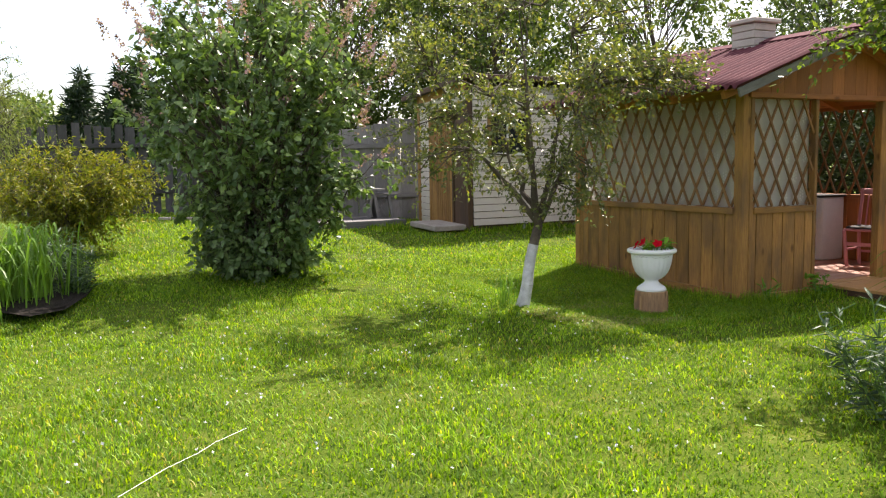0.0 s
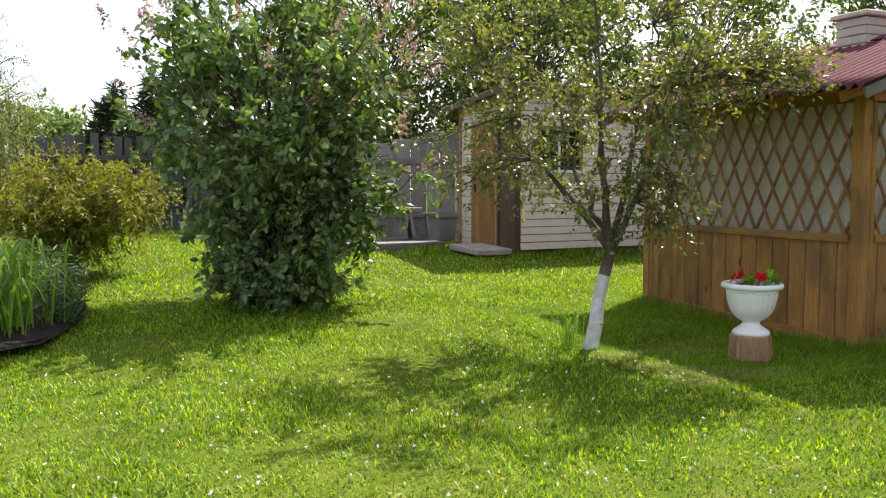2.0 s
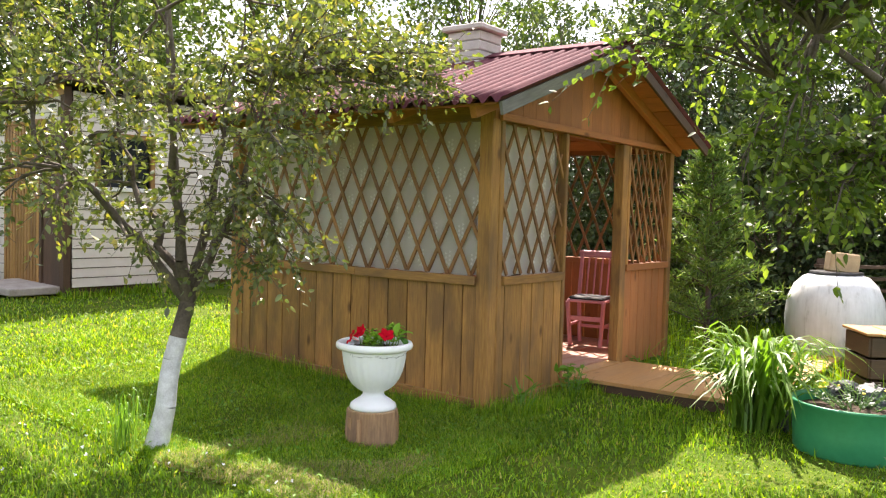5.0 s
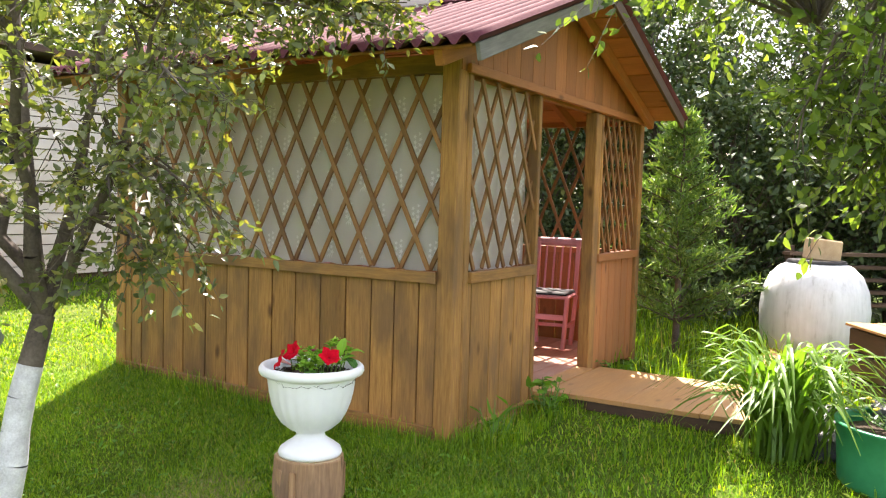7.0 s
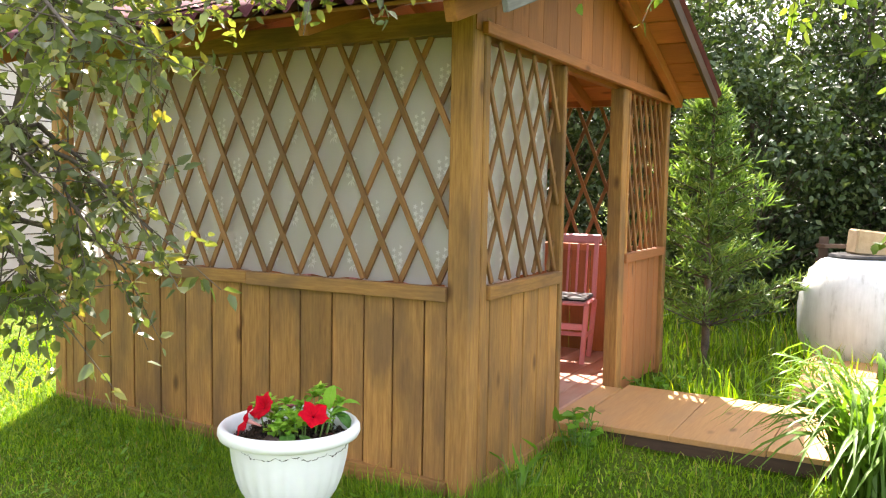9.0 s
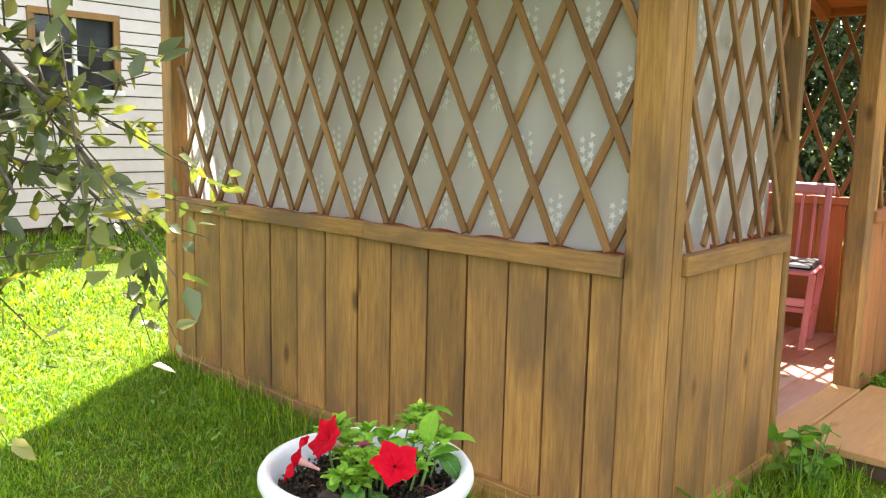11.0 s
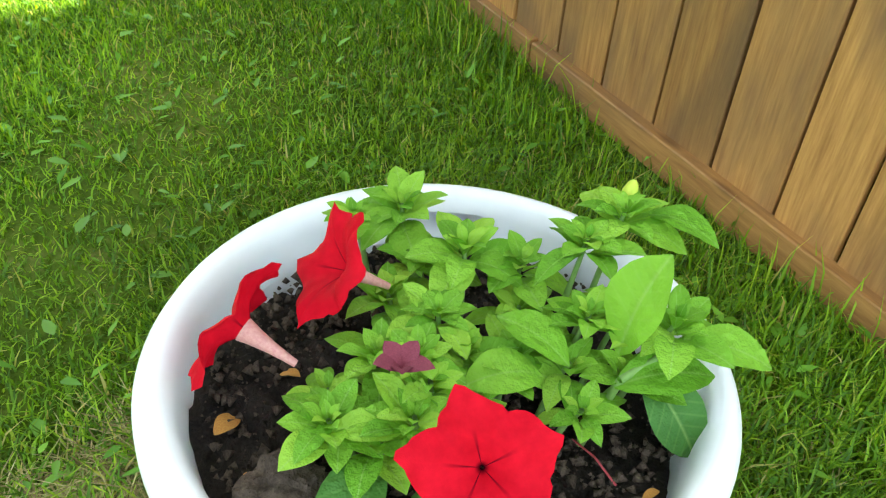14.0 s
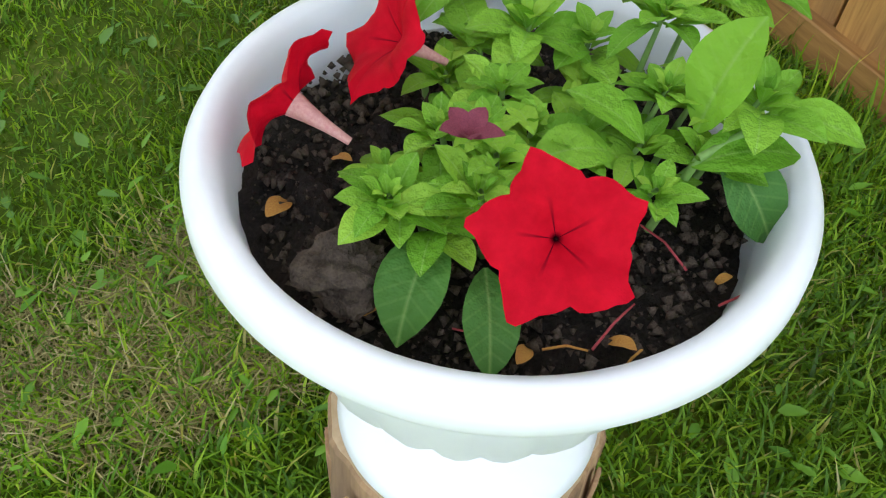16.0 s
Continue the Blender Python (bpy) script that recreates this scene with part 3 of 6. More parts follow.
for sgn in (-1, 1):
    span = (RIDGE_X - EAVE_L) if sgn < 0 else (EAVE_R - RIDGE_X)
    ln = math.hypot(span, RIDGE_Z - EZ)
    ang = math.degrees(math.atan2(RIDGE_Z - EZ, span))
    cx, cz = RIDGE_X + sgn * span / 2, (RIDGE_Z + EZ) / 2
    rot = (0, ang * (1 if sgn > 0 else -1), 0)
    board("ridge_cap", gazebo, (0.2, RY1 - RY0 + 0.04, 0.012), (RIDGE_X + sgn * 0.09, (RY0 + RY1) / 2, RIDGE_Z + 0.035), M_ROOFRED, rot)
    for yy in (RY0, RY1 - 0.02):
        board("barge_board", gazebo, (ln + 0.02, 0.025, 0.085), (cx, yy, cz - 0.035), GREY["x"] if sgn < 0 else BROWN["x"], rot, label="weathered grey barge board" if sgn < 0 else "")
    for k in range(5):
        yy = RY0 + 0.25 + k * (RY1 - RY0 - 0.5) / 4
        board("rafter", gazebo, (ln - 0.1, 0.05, 0.08), (cx, yy, cz - 0.06), GABLE["x"], rot)
    for k in range(7):
        f = (k + 0.5) / 7
        board("roof_board", gazebo, (ln / 7 - 0.012, RY1 - RY0 - 0.08, 0.016), (RIDGE_X + sgn * span * f, (RY0 + RY1) / 2, RIDGE_Z + (EZ - RIDGE_Z) * f - 0.004), GABLE["y"], rot)


def gable(y, wood_set):
    """Upright boards cut to the slope of the roof."""
    xs = list(np.arange(X0 + 0.0, X1 + 0.01, 0.178))
    for a, b in zip(xs, xs[1:]):
        def top(x):
            f = (RIDGE_X - x) / (RIDGE_X - EAVE_L) if x < RIDGE_X else (x - RIDGE_X) / (EAVE_R - RIDGE_X)
            return RIDGE_Z - 0.03 + (EZ - RIDGE_Z) * f
        bm = bmesh.new()
        c = (a + b) / 2
        pts = [(a + 0.002, 2.03), (b - 0.002, 2.03), (b - 0.002, top(b)), (a + 0.002, top(a))]
        if a < RIDGE_X < b:
            pts.insert(3, (RIDGE_X, RIDGE_Z - 0.03))
        lo = [bm.verts.new((px - c, -0.011, pz - 2.2)) for px, pz in pts]
        hi = [bm.verts.new((px - c, 0.011, pz - 2.2)) for px, pz in pts]
        bm.faces.new(lo)
        bm.faces.new(hi[::-1])
        for k in range(len(pts)):
            bm.faces.new((lo[k], hi[k], hi[(k + 1) % len(pts)], lo[(k + 1) % len(pts)]))
        part("gable_board", bm, wood_set["z"], gazebo, at=pose(c, y, 2.2))


gable(Y0 + 0.005, GABLE)
gable(Y1 + 0.005, GABLE)
board("gable_trim", gazebo, (X1 - X0 - 0.02, 0.03, 0.05), ((X0 + X1) / 2 + 0.04, Y0 - 0.022, 2.045), GABLE["x"])

# the boarded path that leads out of the doorway
path = thing("boardwalk", (8.5, 5.0, 0), "ochre-painted board walkway lying on the lawn at the doorway", "walkway", kind="structure")
for a, b in ((5.62, 5.1), (5.095, 4.62), (4.615, 4.2)):
    board("board_panel", path, (1.02, a - b, 0.03), (8.53, (a + b) / 2, 0.085 + rng.uniform(-0.002, 0.002)), DECK["x"], (0, 0, rng.uniform(-0.4, 0.4)))
for k in range(4):
    board("board_panel", path, (0.95, 0.24, 0.03), (9.7 + k * 0.97, 4.32 + rng.uniform(-0.02, 0.02), 0.08), DECK["x"])
    board("board_panel", path, (0.95, 0.24, 0.03), (9.7 + k * 0.97, 4.57 + rng.uniform(-0.02, 0.02), 0.083), DECK["x"])
for xx in (8.08, 8.98):
    board("bearer", path, (0.06, 1.4, 0.09), (xx, 4.9, 0.02), BROWN["y"])

# ---- the shed ----
SX, SY, SB = 7.28, 12.05, 0.24
SX1, SY1 = 11.9, 13.95
shed = thing("garden_shed", (9.5, 13.0, SB), "cream-sided garden shed with brown corner trim and wooden door", "shed")


def siding(axis, fixed, spans, z0, z1):
    """Lapped siding strips, tilted out at the foot."""
    k, z = 0, z0
    while z < z1 - 0.02:
        h = min(0.109, z1 - z)
        for a, b in spans(z):
            if axis == "y":
                board("siding_strip", shed, (0.02, b - a, h), (fixed, (a + b) / 2, z + h / 2), M_SIDING, (0, -5.5, 0), 0.003)
            else:
                board("siding_strip", shed, (b - a, 0.02, h), ((a + b) / 2, fixed, z + h / 2), M_SIDING, (-5.5, 0, 0), 0.003)
        z += 0.118
        k += 1


DY0, DY1, DTOP = 12.57, 13.4, 2.34
WX0, WX1, WZ0, WZ1 = 7.72, 8.42, 1.58, 2.2
siding("y", SX, lambda z: [(DY1 + 0.06, SY1 - 0.08)] if z < DTOP else [(SY + 0.1, SY1 - 0.08)], SB + 0.1, 2.66)
siding("x", SY, lambda z: [(SX + 0.1, WX0 - 0.06), (WX1 + 0.06, SX1)] if WZ0 - 0.1 < z < WZ1 else [(SX + 0.1, SX1)], SB + 0.12, 2.72)
# dark core seen through the strip gaps, drawing the laps' shadow lines
board("wall_core", shed, (0.06, SY1 - DY1 - 0.1, 2.4), (SX + 0.05, (DY1 + SY1) / 2, SB + 1.25), BROWN["z"], bevel=0)
board("wall_core", shed, (WX0 - SX - 0.06, 0.06, 2.4), ((SX + WX0) / 2, SY + 0.05, SB + 1.25), BROWN["z"], bevel=0)
board("wall_core", shed, (SX1 - WX1 - 0.05, 0.06, 2.4), ((SX1 + WX1) / 2, SY + 0.05, SB + 1.25), BROWN["z"], bevel=0)
board("wall_core", shed, (WX1 - WX0 + 0.1, 0.06, 1.3), ((WX1 + WX0) / 2, SY + 0.052, SB + 0.66), BROWN["z"], bevel=0)
board("back_wall", shed, (SX1 - SX, 0.08, 2.3), ((SX + SX1) / 2, SY1 - 0.04, SB + 1.2), M_SIDING, bevel=0)
board("side_wall", shed, (0.08, SY1 - SY - 0.1, 2.4), (SX1 - 0.04, (SY + SY1) / 2, SB + 1.25), M_SIDING, bevel=0)
board("corner_trim", shed, (0.09, 0.09, 2.5), (SX + 0.03, SY + 0.03, SB + 1.27), BROWN["z"])
board("corner_trim", shed, (0.06, 0.08, 2.42), (SX + 0.0, SY1 - 0.04, SB + 1.24), DOORW["z"])
board("foundation", shed, (SX1 - SX - 0.1, 0.1, 0.16), ((SX + SX1) / 2 + 0.05, SY + 0.1, SB + 0.04), BROWN["x"])
board("frieze_board", shed, (0.03, SY1 - SY, 0.14), (SX - 0.01, (SY + SY1) / 2, 2.65), DECK["y"], (-4.6, 0, 0))
board("roof_panel", shed, (SX1 - SX + 0.45, SY1 - SY + 0.55, 0.05), ((SX + SX1) / 2, (SY + SY1) / 2, 2.75), M_DARKROOF, (-4.6, 0, 0), 0.006, "dark felted roof panel")
board("fascia", shed, (0.03, SY1 - SY + 0.5, 0.08), (SX - 0.22, (SY + SY1) / 2, 2.72), BROWN["y"], (-4.6, 0, 0))
board("fascia", shed, (SX1 - SX + 0.4, 0.03, 0.08), ((SX + SX1) / 2, SY - 0.28, 2.83), BROWN["x"])
board("trim_panel", shed, (0.05, DY0 - SY - 0.14, DTOP - SB - 0.02), (SX + 0.012, (DY0 + SY) / 2 + 0.01, (DTOP + SB) / 2), BROWN["z"], label="dark brown board beside the door")
door = board("door_panel", shed, (0.03, DY1 - DY0, DTOP - SB - 0.06), (SX - 0.005, (DY0 + DY1) / 2, (DTOP + SB + 0.06) / 2), DOORW["z"])
for k in range(11):
    yy = DY0 + 0.04 + k * 0.075
    board("door_slat", door, (0.014, 0.056, DTOP - SB - 0.1), (SX - 0.028, yy, (DTOP + SB + 0.06) / 2), DOORW["z"])
board("door_latch", door, (0.03, 0.03, 0.14), (SX - 0.05, DY1 - 0.1, 1.3), M_BLACK, bevel=0.006)
for yy in (DY0 - 0.03, DY1 + 0.03):
    board("door_frame", shed, (0.06, 0.05, DTOP - SB), (SX - 0.01, yy, (DTOP + SB) / 2), BROWN["z"] if yy < 13.0 else DOORW["z"])
board("door_frame", shed, (0.06, DY1 - DY0 + 0.1, 0.05), (SX - 0.01, (DY0 + DY1) / 2, DTOP + 0.025), DOORW["y"])
win = board("window_frame", shed, (WX1 - WX0 + 0.12, 0.03, 0.06), ((WX0 + WX1) / 2, SY - 0.02, WZ1 + 0.03), DOORW["x"])
board("frame_side", win, (0.06, 0.03, WZ1 - WZ0), (WX0 - 0.03, SY - 0.02, (WZ0 + WZ1) / 2), DOORW["z"])
board("frame_side", win, (0.06, 0.03, WZ1 - WZ0), (WX1 + 0.03, SY - 0.02, (WZ0 + WZ1) / 2), DOORW["z"])
board("frame_sill", win, (WX1 - WX0 + 0.16, 0.06, 0.05), ((WX0 + WX1) / 2, SY - 0.03, WZ0 - 0.02), M_STOVE)
board("pane", win, (WX1 - WX0, 0.01, WZ1 - WZ0), ((WX0 + WX1) / 2, SY + 0.03, (WZ0 + WZ1) / 2), M_GLASS_DARK, bevel=0)
board("mullion", win, (0.035, 0.03, WZ1 - WZ0), ((WX0 + WX1) / 2, SY + 0.01, (WZ0 + WZ1) / 2), M_STOVE)
step_slab = board("door_step", None, (0.6, 1.0, 0.09), (6.97, 12.6, gz(6.9, 12.6) + 0.075), M_CONCRETE, (2, 0, 0), 0.012)
tagged(step_slab, "low worn grey slab step before the shed door", "step")

# ---- furniture in the summerhouse ----
SHIFT = Vector((-0.055, -0.02, 0.02))


def settled(ob, wide=0.955, tall=0.955, nudge=(0, 0)):
    """Sets a thing of the planter down at its place and size."""
    ob.matrix_basis = pose(PX + SHIFT.x + nudge[0], PY + SHIFT.y + nudge[1], SOIL + SHIFT.z) @ Matrix.Diagonal((wide, wide, tall, 1)) @ pose(-PX, -PY, -SOIL) @ ob.matrix_basis
    return ob



def kitchen_chair(x, y, turn):
    ob = thing("chair", (x, y, FLOOR), "pink-painted wooden kitchen chair with spindle back and dark seat pad", "chair")
    m = pose(x, y, FLOOR, 0, 0, turn)
    def bit(name, size, loc, rot=(0, 0, 0), mat=None, bevel=0.006):
        mat = mat or PINK["z"]
        return part(name, box(*size, bevel, mat), mat, ob, at=m @ pose(*loc, *rot))
    bit("seat", (0.38, 0.38, 0.03), (0, 0, 0.44), mat=PINK["x"], bevel=0.012)
    bit("seat_pad", (0.35, 0.35, 0.025), (0, 0.0, 0.468), mat=M_BLACK, bevel=0.012)
    for sx in (-1, 1):
        bit("leg", (0.035, 0.035, 0.44), (sx * 0.165, 0.165, 0.215), (-4, sx * 4, 0))
        bit("leg", (0.035, 0.035, 0.44), (sx * 0.165, -0.165, 0.215), (4, sx * 4, 0))
        bit("back_post", (0.035, 0.03, 0.46), (sx * 0.175, -0.2, 0.67), (10, 0, 0))
        bit("stretcher", (0.022, 0.32, 0.03), (sx * 0.17, 0, 0.2), mat=PINK["y"])
    bit("stretcher", (0.33, 0.022, 0.045), (0, 0.168, 0.27), mat=PINK["x"])
    bit("stretcher", (0.33, 0.022, 0.03), (0, -0.168, 0.16), mat=PINK["x"])
    bit("top_rail", (0.42, 0.03, 0.07), (0, -0.245, 0.885), (10, 0, 0), mat=PINK["x"], bevel=0.012)
    for k in range(4):
        bit("spindle", (0.016, 0.014, 0.38), (-0.105 + 0.07 * k, -0.212, 0.66), (10, 0, 0), bevel=0.004)
    return ob


kitchen_chair(9.52, 6.25, 100)

table = thing("table", (9.35, 8.0, FLOOR), "small pink-edged table with dark cloth by the lattice", "table")
part("tabletop", box(0.9, 0.55, 0.03, 0.006, PINK["x"]), PINK["x"], table, at=pose(9.35, 8.0, FLOOR + 0.77))
for sx in (8.95, 9.75):
    for sy in (7.78, 8.22):
        board("table_leg", table, (0.045, 0.045, 0.75), (sx, sy, FLOOR + 0.375), PINK["z"])
for bx, by, bh, br in ((9.2, 7.95, 0.2, 0.03), (9.4, 8.05, 0.12, 0.045)):
    bottle = part("bottle", lathe([(0.001, 0), (br, 0), (br, bh * 0.6), (br * 0.4, bh * 0.75), (br * 0.36, bh), (0.001, bh)], 16), M_BLACK, at=pose(bx, by, FLOOR + 0.787), smooth=True)
    tagged(bottle, "small dark glass bottle standing on the pink table", "bottle")

stove = thing("stove", (9.78, 7.1, FLOOR), "white enamelled wood stove with black fire door", "stove")
board("stove_body", stove, (0.4, 0.42, 0.8), (9.75, 7.1, FLOOR + 0.4), M_STOVE, bevel=0.015)
fd = board("fire_door", stove, (0.03, 0.2, 0.24), (9.54, 7.1, FLOOR + 0.52), M_BLACK, bevel=0.006)
board("fire_door_handle", fd, (0.03, 0.03, 0.09), (9.515, 7.02, FLOOR + 0.52), M_BLACK)
board("ash_door", stove, (0.02, 0.16, 0.07), (9.545, 7.1, FLOOR + 0.2), M_BLACK, bevel=0.004)
board("hob", stove, (0.44, 0.46, 0.03), (9.75, 7.1, FLOOR + 0.815), M_BLACK, bevel=0.005)
chimney = thing("chimney", (8.1, 6.7, 2.7), "pale square brick chimney standing on the red roof", "chimney")
for k in range(5):
    board("brick_course", chimney, (0.34, 0.34, 0.08), (8.12, 6.75, 2.56 + k * 0.085), M_CHIMNEY, (0, 0, 0.6 * (-1) ** k), 0.008)
board("cap", chimney, (0.42, 0.42, 0.05), (8.12, 6.75, 2.97), M_CHIMNEY, bevel=0.01)

# ---- the planter on its stump ----
PX, PY = 5.85, 5.785  # the planter as drawn; SHIFT sets it down
SOIL, RIM = 0.535, 0.578
stump = thing("tree_stump", (PX, PY, 0), "short sawn log stump with flaking bark under the planter", "stump")
M_LOGSIDE = wood("log_side", (0.50, 0.31, 0.16), (0.22, 0.115, 0.06), (0.12, 0.08, 0.055), "z", 0.9, 0.7, 0.1)
M_LOGTOP = speckled("sawn_log_end", (0.42, 0.29, 0.16), (0.58, 0.43, 0.27), 12.0, 0.9, 0.5)


def log_flute(a, h):
    return 1.0 + 0.035 * math.sin(3 * a + 1) + 0.02 * math.sin(7 * a) + 0.012 * math.sin(17 * a + 9 * h)


part("log", lathe([(0.158, -0.06), (0.157, 0.06), (0.153, 0.11), (0.15, 0.17), (0.146, 0.176)], 56, log_flute), M_LOGSIDE, stump, at=pose(PX, PY, 0))
part("sawn_top", lathe([(0.146, 0.176), (0.1, 0.178), (0.05, 0.179), (0.0005, 0.179)], 56, log_flute), M_LOGTOP, stump, at=pose(PX, PY, 0))
for k in range(13):
    a = k * 0.483 + rng.uniform(-0.1, 0.1)
    if k in (3, 4, 9):
        continue
    h = rng.uniform(0.05, 0.15)
    board("bark_flake", stump, (0.006, rng.uniform(0.02, 0.042), h), (PX + 0.154 * math.cos(a), PY + 0.154 * math.sin(a), 0.0 + h / 2), M_LOGSIDE, (0, 0, math.degrees(a)), 0.005)

planter = thing("planter", (PX, PY, 0.18), "white fluted plastic urn planter with torn rim on a log stump", "planter")


def bowl_flute(a, h):
    if not 0.285 < h < 0.512:
        return 1.0
    k = min(1.0, (h - 0.285) / 0.03, (0.512 - h) / 0.03)
    return 1.0 - 0.035 * k * (1 - abs(math.sin(12 * a)))


BOWL = [(0.0005, 0.18), (0.140, 0.18), (0.144, 0.19), (0.138, 0.207), (0.115, 0.225), (0.085, 0.243), (0.068, 0.258), (0.064, 0.27), (0.07, 0.282),
        (0.10, 0.297), (0.135, 0.325), (0.16, 0.362), (0.178, 0.405), (0.19, 0.455), (0.1955, 0.49), (0.197, 0.512), (0.1985, 0.528), (0.219, 0.535), (0.231, 0.541), (0.236, 0.552), (0.235, 0.566),
        (0.228, 0.5765), (0.218, 0.58), (0.209, 0.574), (0.204, 0.56), (0.199, 0.53), (0.19, 0.48)]
foot_n, rim_n = 9, 17
part("foot", lathe(BOWL[:foot_n], 96), M_WHITE, planter, at=pose(PX, PY, 0), smooth=True)
part("bowl", lathe(BOWL[foot_n - 1:rim_n], 96, bowl_flute), M_WHITE, planter, "fluted white bowl", at=pose(PX, PY, 0), smooth=True)
bm = lathe(BOWL[rim_n - 1:], 96)
# the gap torn out of the wall below the rim, on the side by the boards
bm.faces.ensure_lookup_table()
torn = []
for f in bm.faces:
    ctr = f.calc_center_median()
    a = math.degrees(math.atan2(ctr.y, ctr.x))
    if 50 < a < 84 and ctr.z < 0.55 and math.hypot(ctr.x, ctr.y) < 0.203:
        torn.append(f)
bmesh.ops.delete(bm, geom=torn, context="FACES")
part("rolled_rim", bm, M_WHITE, planter, "wide rolled white rim, torn inside", at=pose(PX, PY, 0), smooth=True)

# soil with crumbs
nr, na = 60, 200
sv, stx = [], []
for i in range(nr + 1):
    r = 0.199 * i / nr
    for k in range(na):
        a = 2 * math.pi * k / na
        x, y = r * math.cos(a), r * math.sin(a)
        hgt = noise.noise(Vector((x * 28, y * 28, 1.3))) * 0.012 + noise.noise(Vector((x * 95, y * 95, 4.1))) * 0.008 + noise.noise(Vector((x * 230, y * 230, 2.1))) * 0.005 + noise.noise(Vector((x * 9, y * 9, 7.0))) * 0.010
        sv.append((x, y, SOIL - 0.006 + hgt - 0.018 * (r / 0.2) ** 3 * (1 if y < 0 else 0.4)))
for i in range(nr):
    for k in range(na):
        p0, p1 = i * na + k, i * na + (k + 1) % na
        stx += [(p0, p0 + na, p1 + na), (p0, p1 + na, p1)]
soil = part("potting_soil", tri_mesh("potting_soil", sv, stx), M_SOIL, at=pose(PX, PY, 0))
tagged(soil, "dark crumbly potting soil filling the white planter", "soil", kind="stuff")


def lump(name, r, squash, seed, detail=2, rough=0.25, material=M_SOIL):
    bm = bmesh.new()
    bmesh.ops.create_icosphere(bm, subdivisions=detail, radius=r)
    for v in bm.verts:
        d = 1 + rough * noise.noise(v.co / r * 1.3 + Vector((seed, 0, 0))) + 0.5 * rough * noise.noise(v.co / r * 4 + Vector((0, seed, 0)))
        v.co *= d
        v.co.z *= squash
    me = as_mesh(name, bm)
    me.materials.append(material)
    return me


M_CLOD = speckled("dry_clod", (0.035, 0.026, 0.019), (0.125, 0.095, 0.072), 60.0, 0.95, 1.0, 0.1, dist=0.004)
clod = part("soil_clod", lump("soil_clod", 0.029, 0.8, 3.0, 4, 0.55, M_CLOD), M_CLOD, at=pose(5.706, 5.752, SOIL + 0.018, 0, 0, 30))
tagged(clod, "dry brown lump of earth lying on the potting soil", "clod")
CRUMBS = [lump("crumb", 1.0, 0.8, s, 1, 0.35, M_SOIL if s < 3 else M_CLOD) for s in range(4)]
crumb_v = []
cv, ct = [], []
for k in range(2600):
    a, r = rng.uniform(0, 6.283), 0.19 * math.sqrt(rng.uniform(0, 1))
    s = 0.001 + 0.0062 * rng.uniform() ** 2.2
    p = np.array([(0, 0, 1), (0.95, 0, 0.2), (-0.3, 0.9, 0.1), (-0.4, -0.85, 0.15), (0, 0, -0.9)]) * s
    th = rng.uniform(0, 6.28)
    p = p @ np.array([[math.cos(th), math.sin(th), 0], [-math.sin(th), math.cos(th), 0], [0, 0, 1]])
    cv.append(p + np.array([r * math.cos(a), r * math.sin(a), SOIL + 0.0]))
    ct.append(np.array([(0, 1, 2), (0, 2, 3), (0, 3, 1), (4, 2, 1), (4, 3, 2), (4, 1, 3)]) + 5 * k)
crumbs = part("soil_crumbs", tri_mesh("soil_crumbs", np.concatenate(cv), np.concatenate(ct)), M_CLOD, at=pose(PX, PY, 0))
tagged(crumbs, "small dry crumbs scattered on the potting soil", "soil", kind="stuff")

stump.location = stump.location + Vector((SHIFT.x + 0.01, SHIFT.y + 0.018, SHIFT.z))
for ob in (planter, soil, crumbs):
    settled(ob, 0.972, 1.0, (0.01, 0.018))
settled(clod)

# petunia leaves, flowers and stems


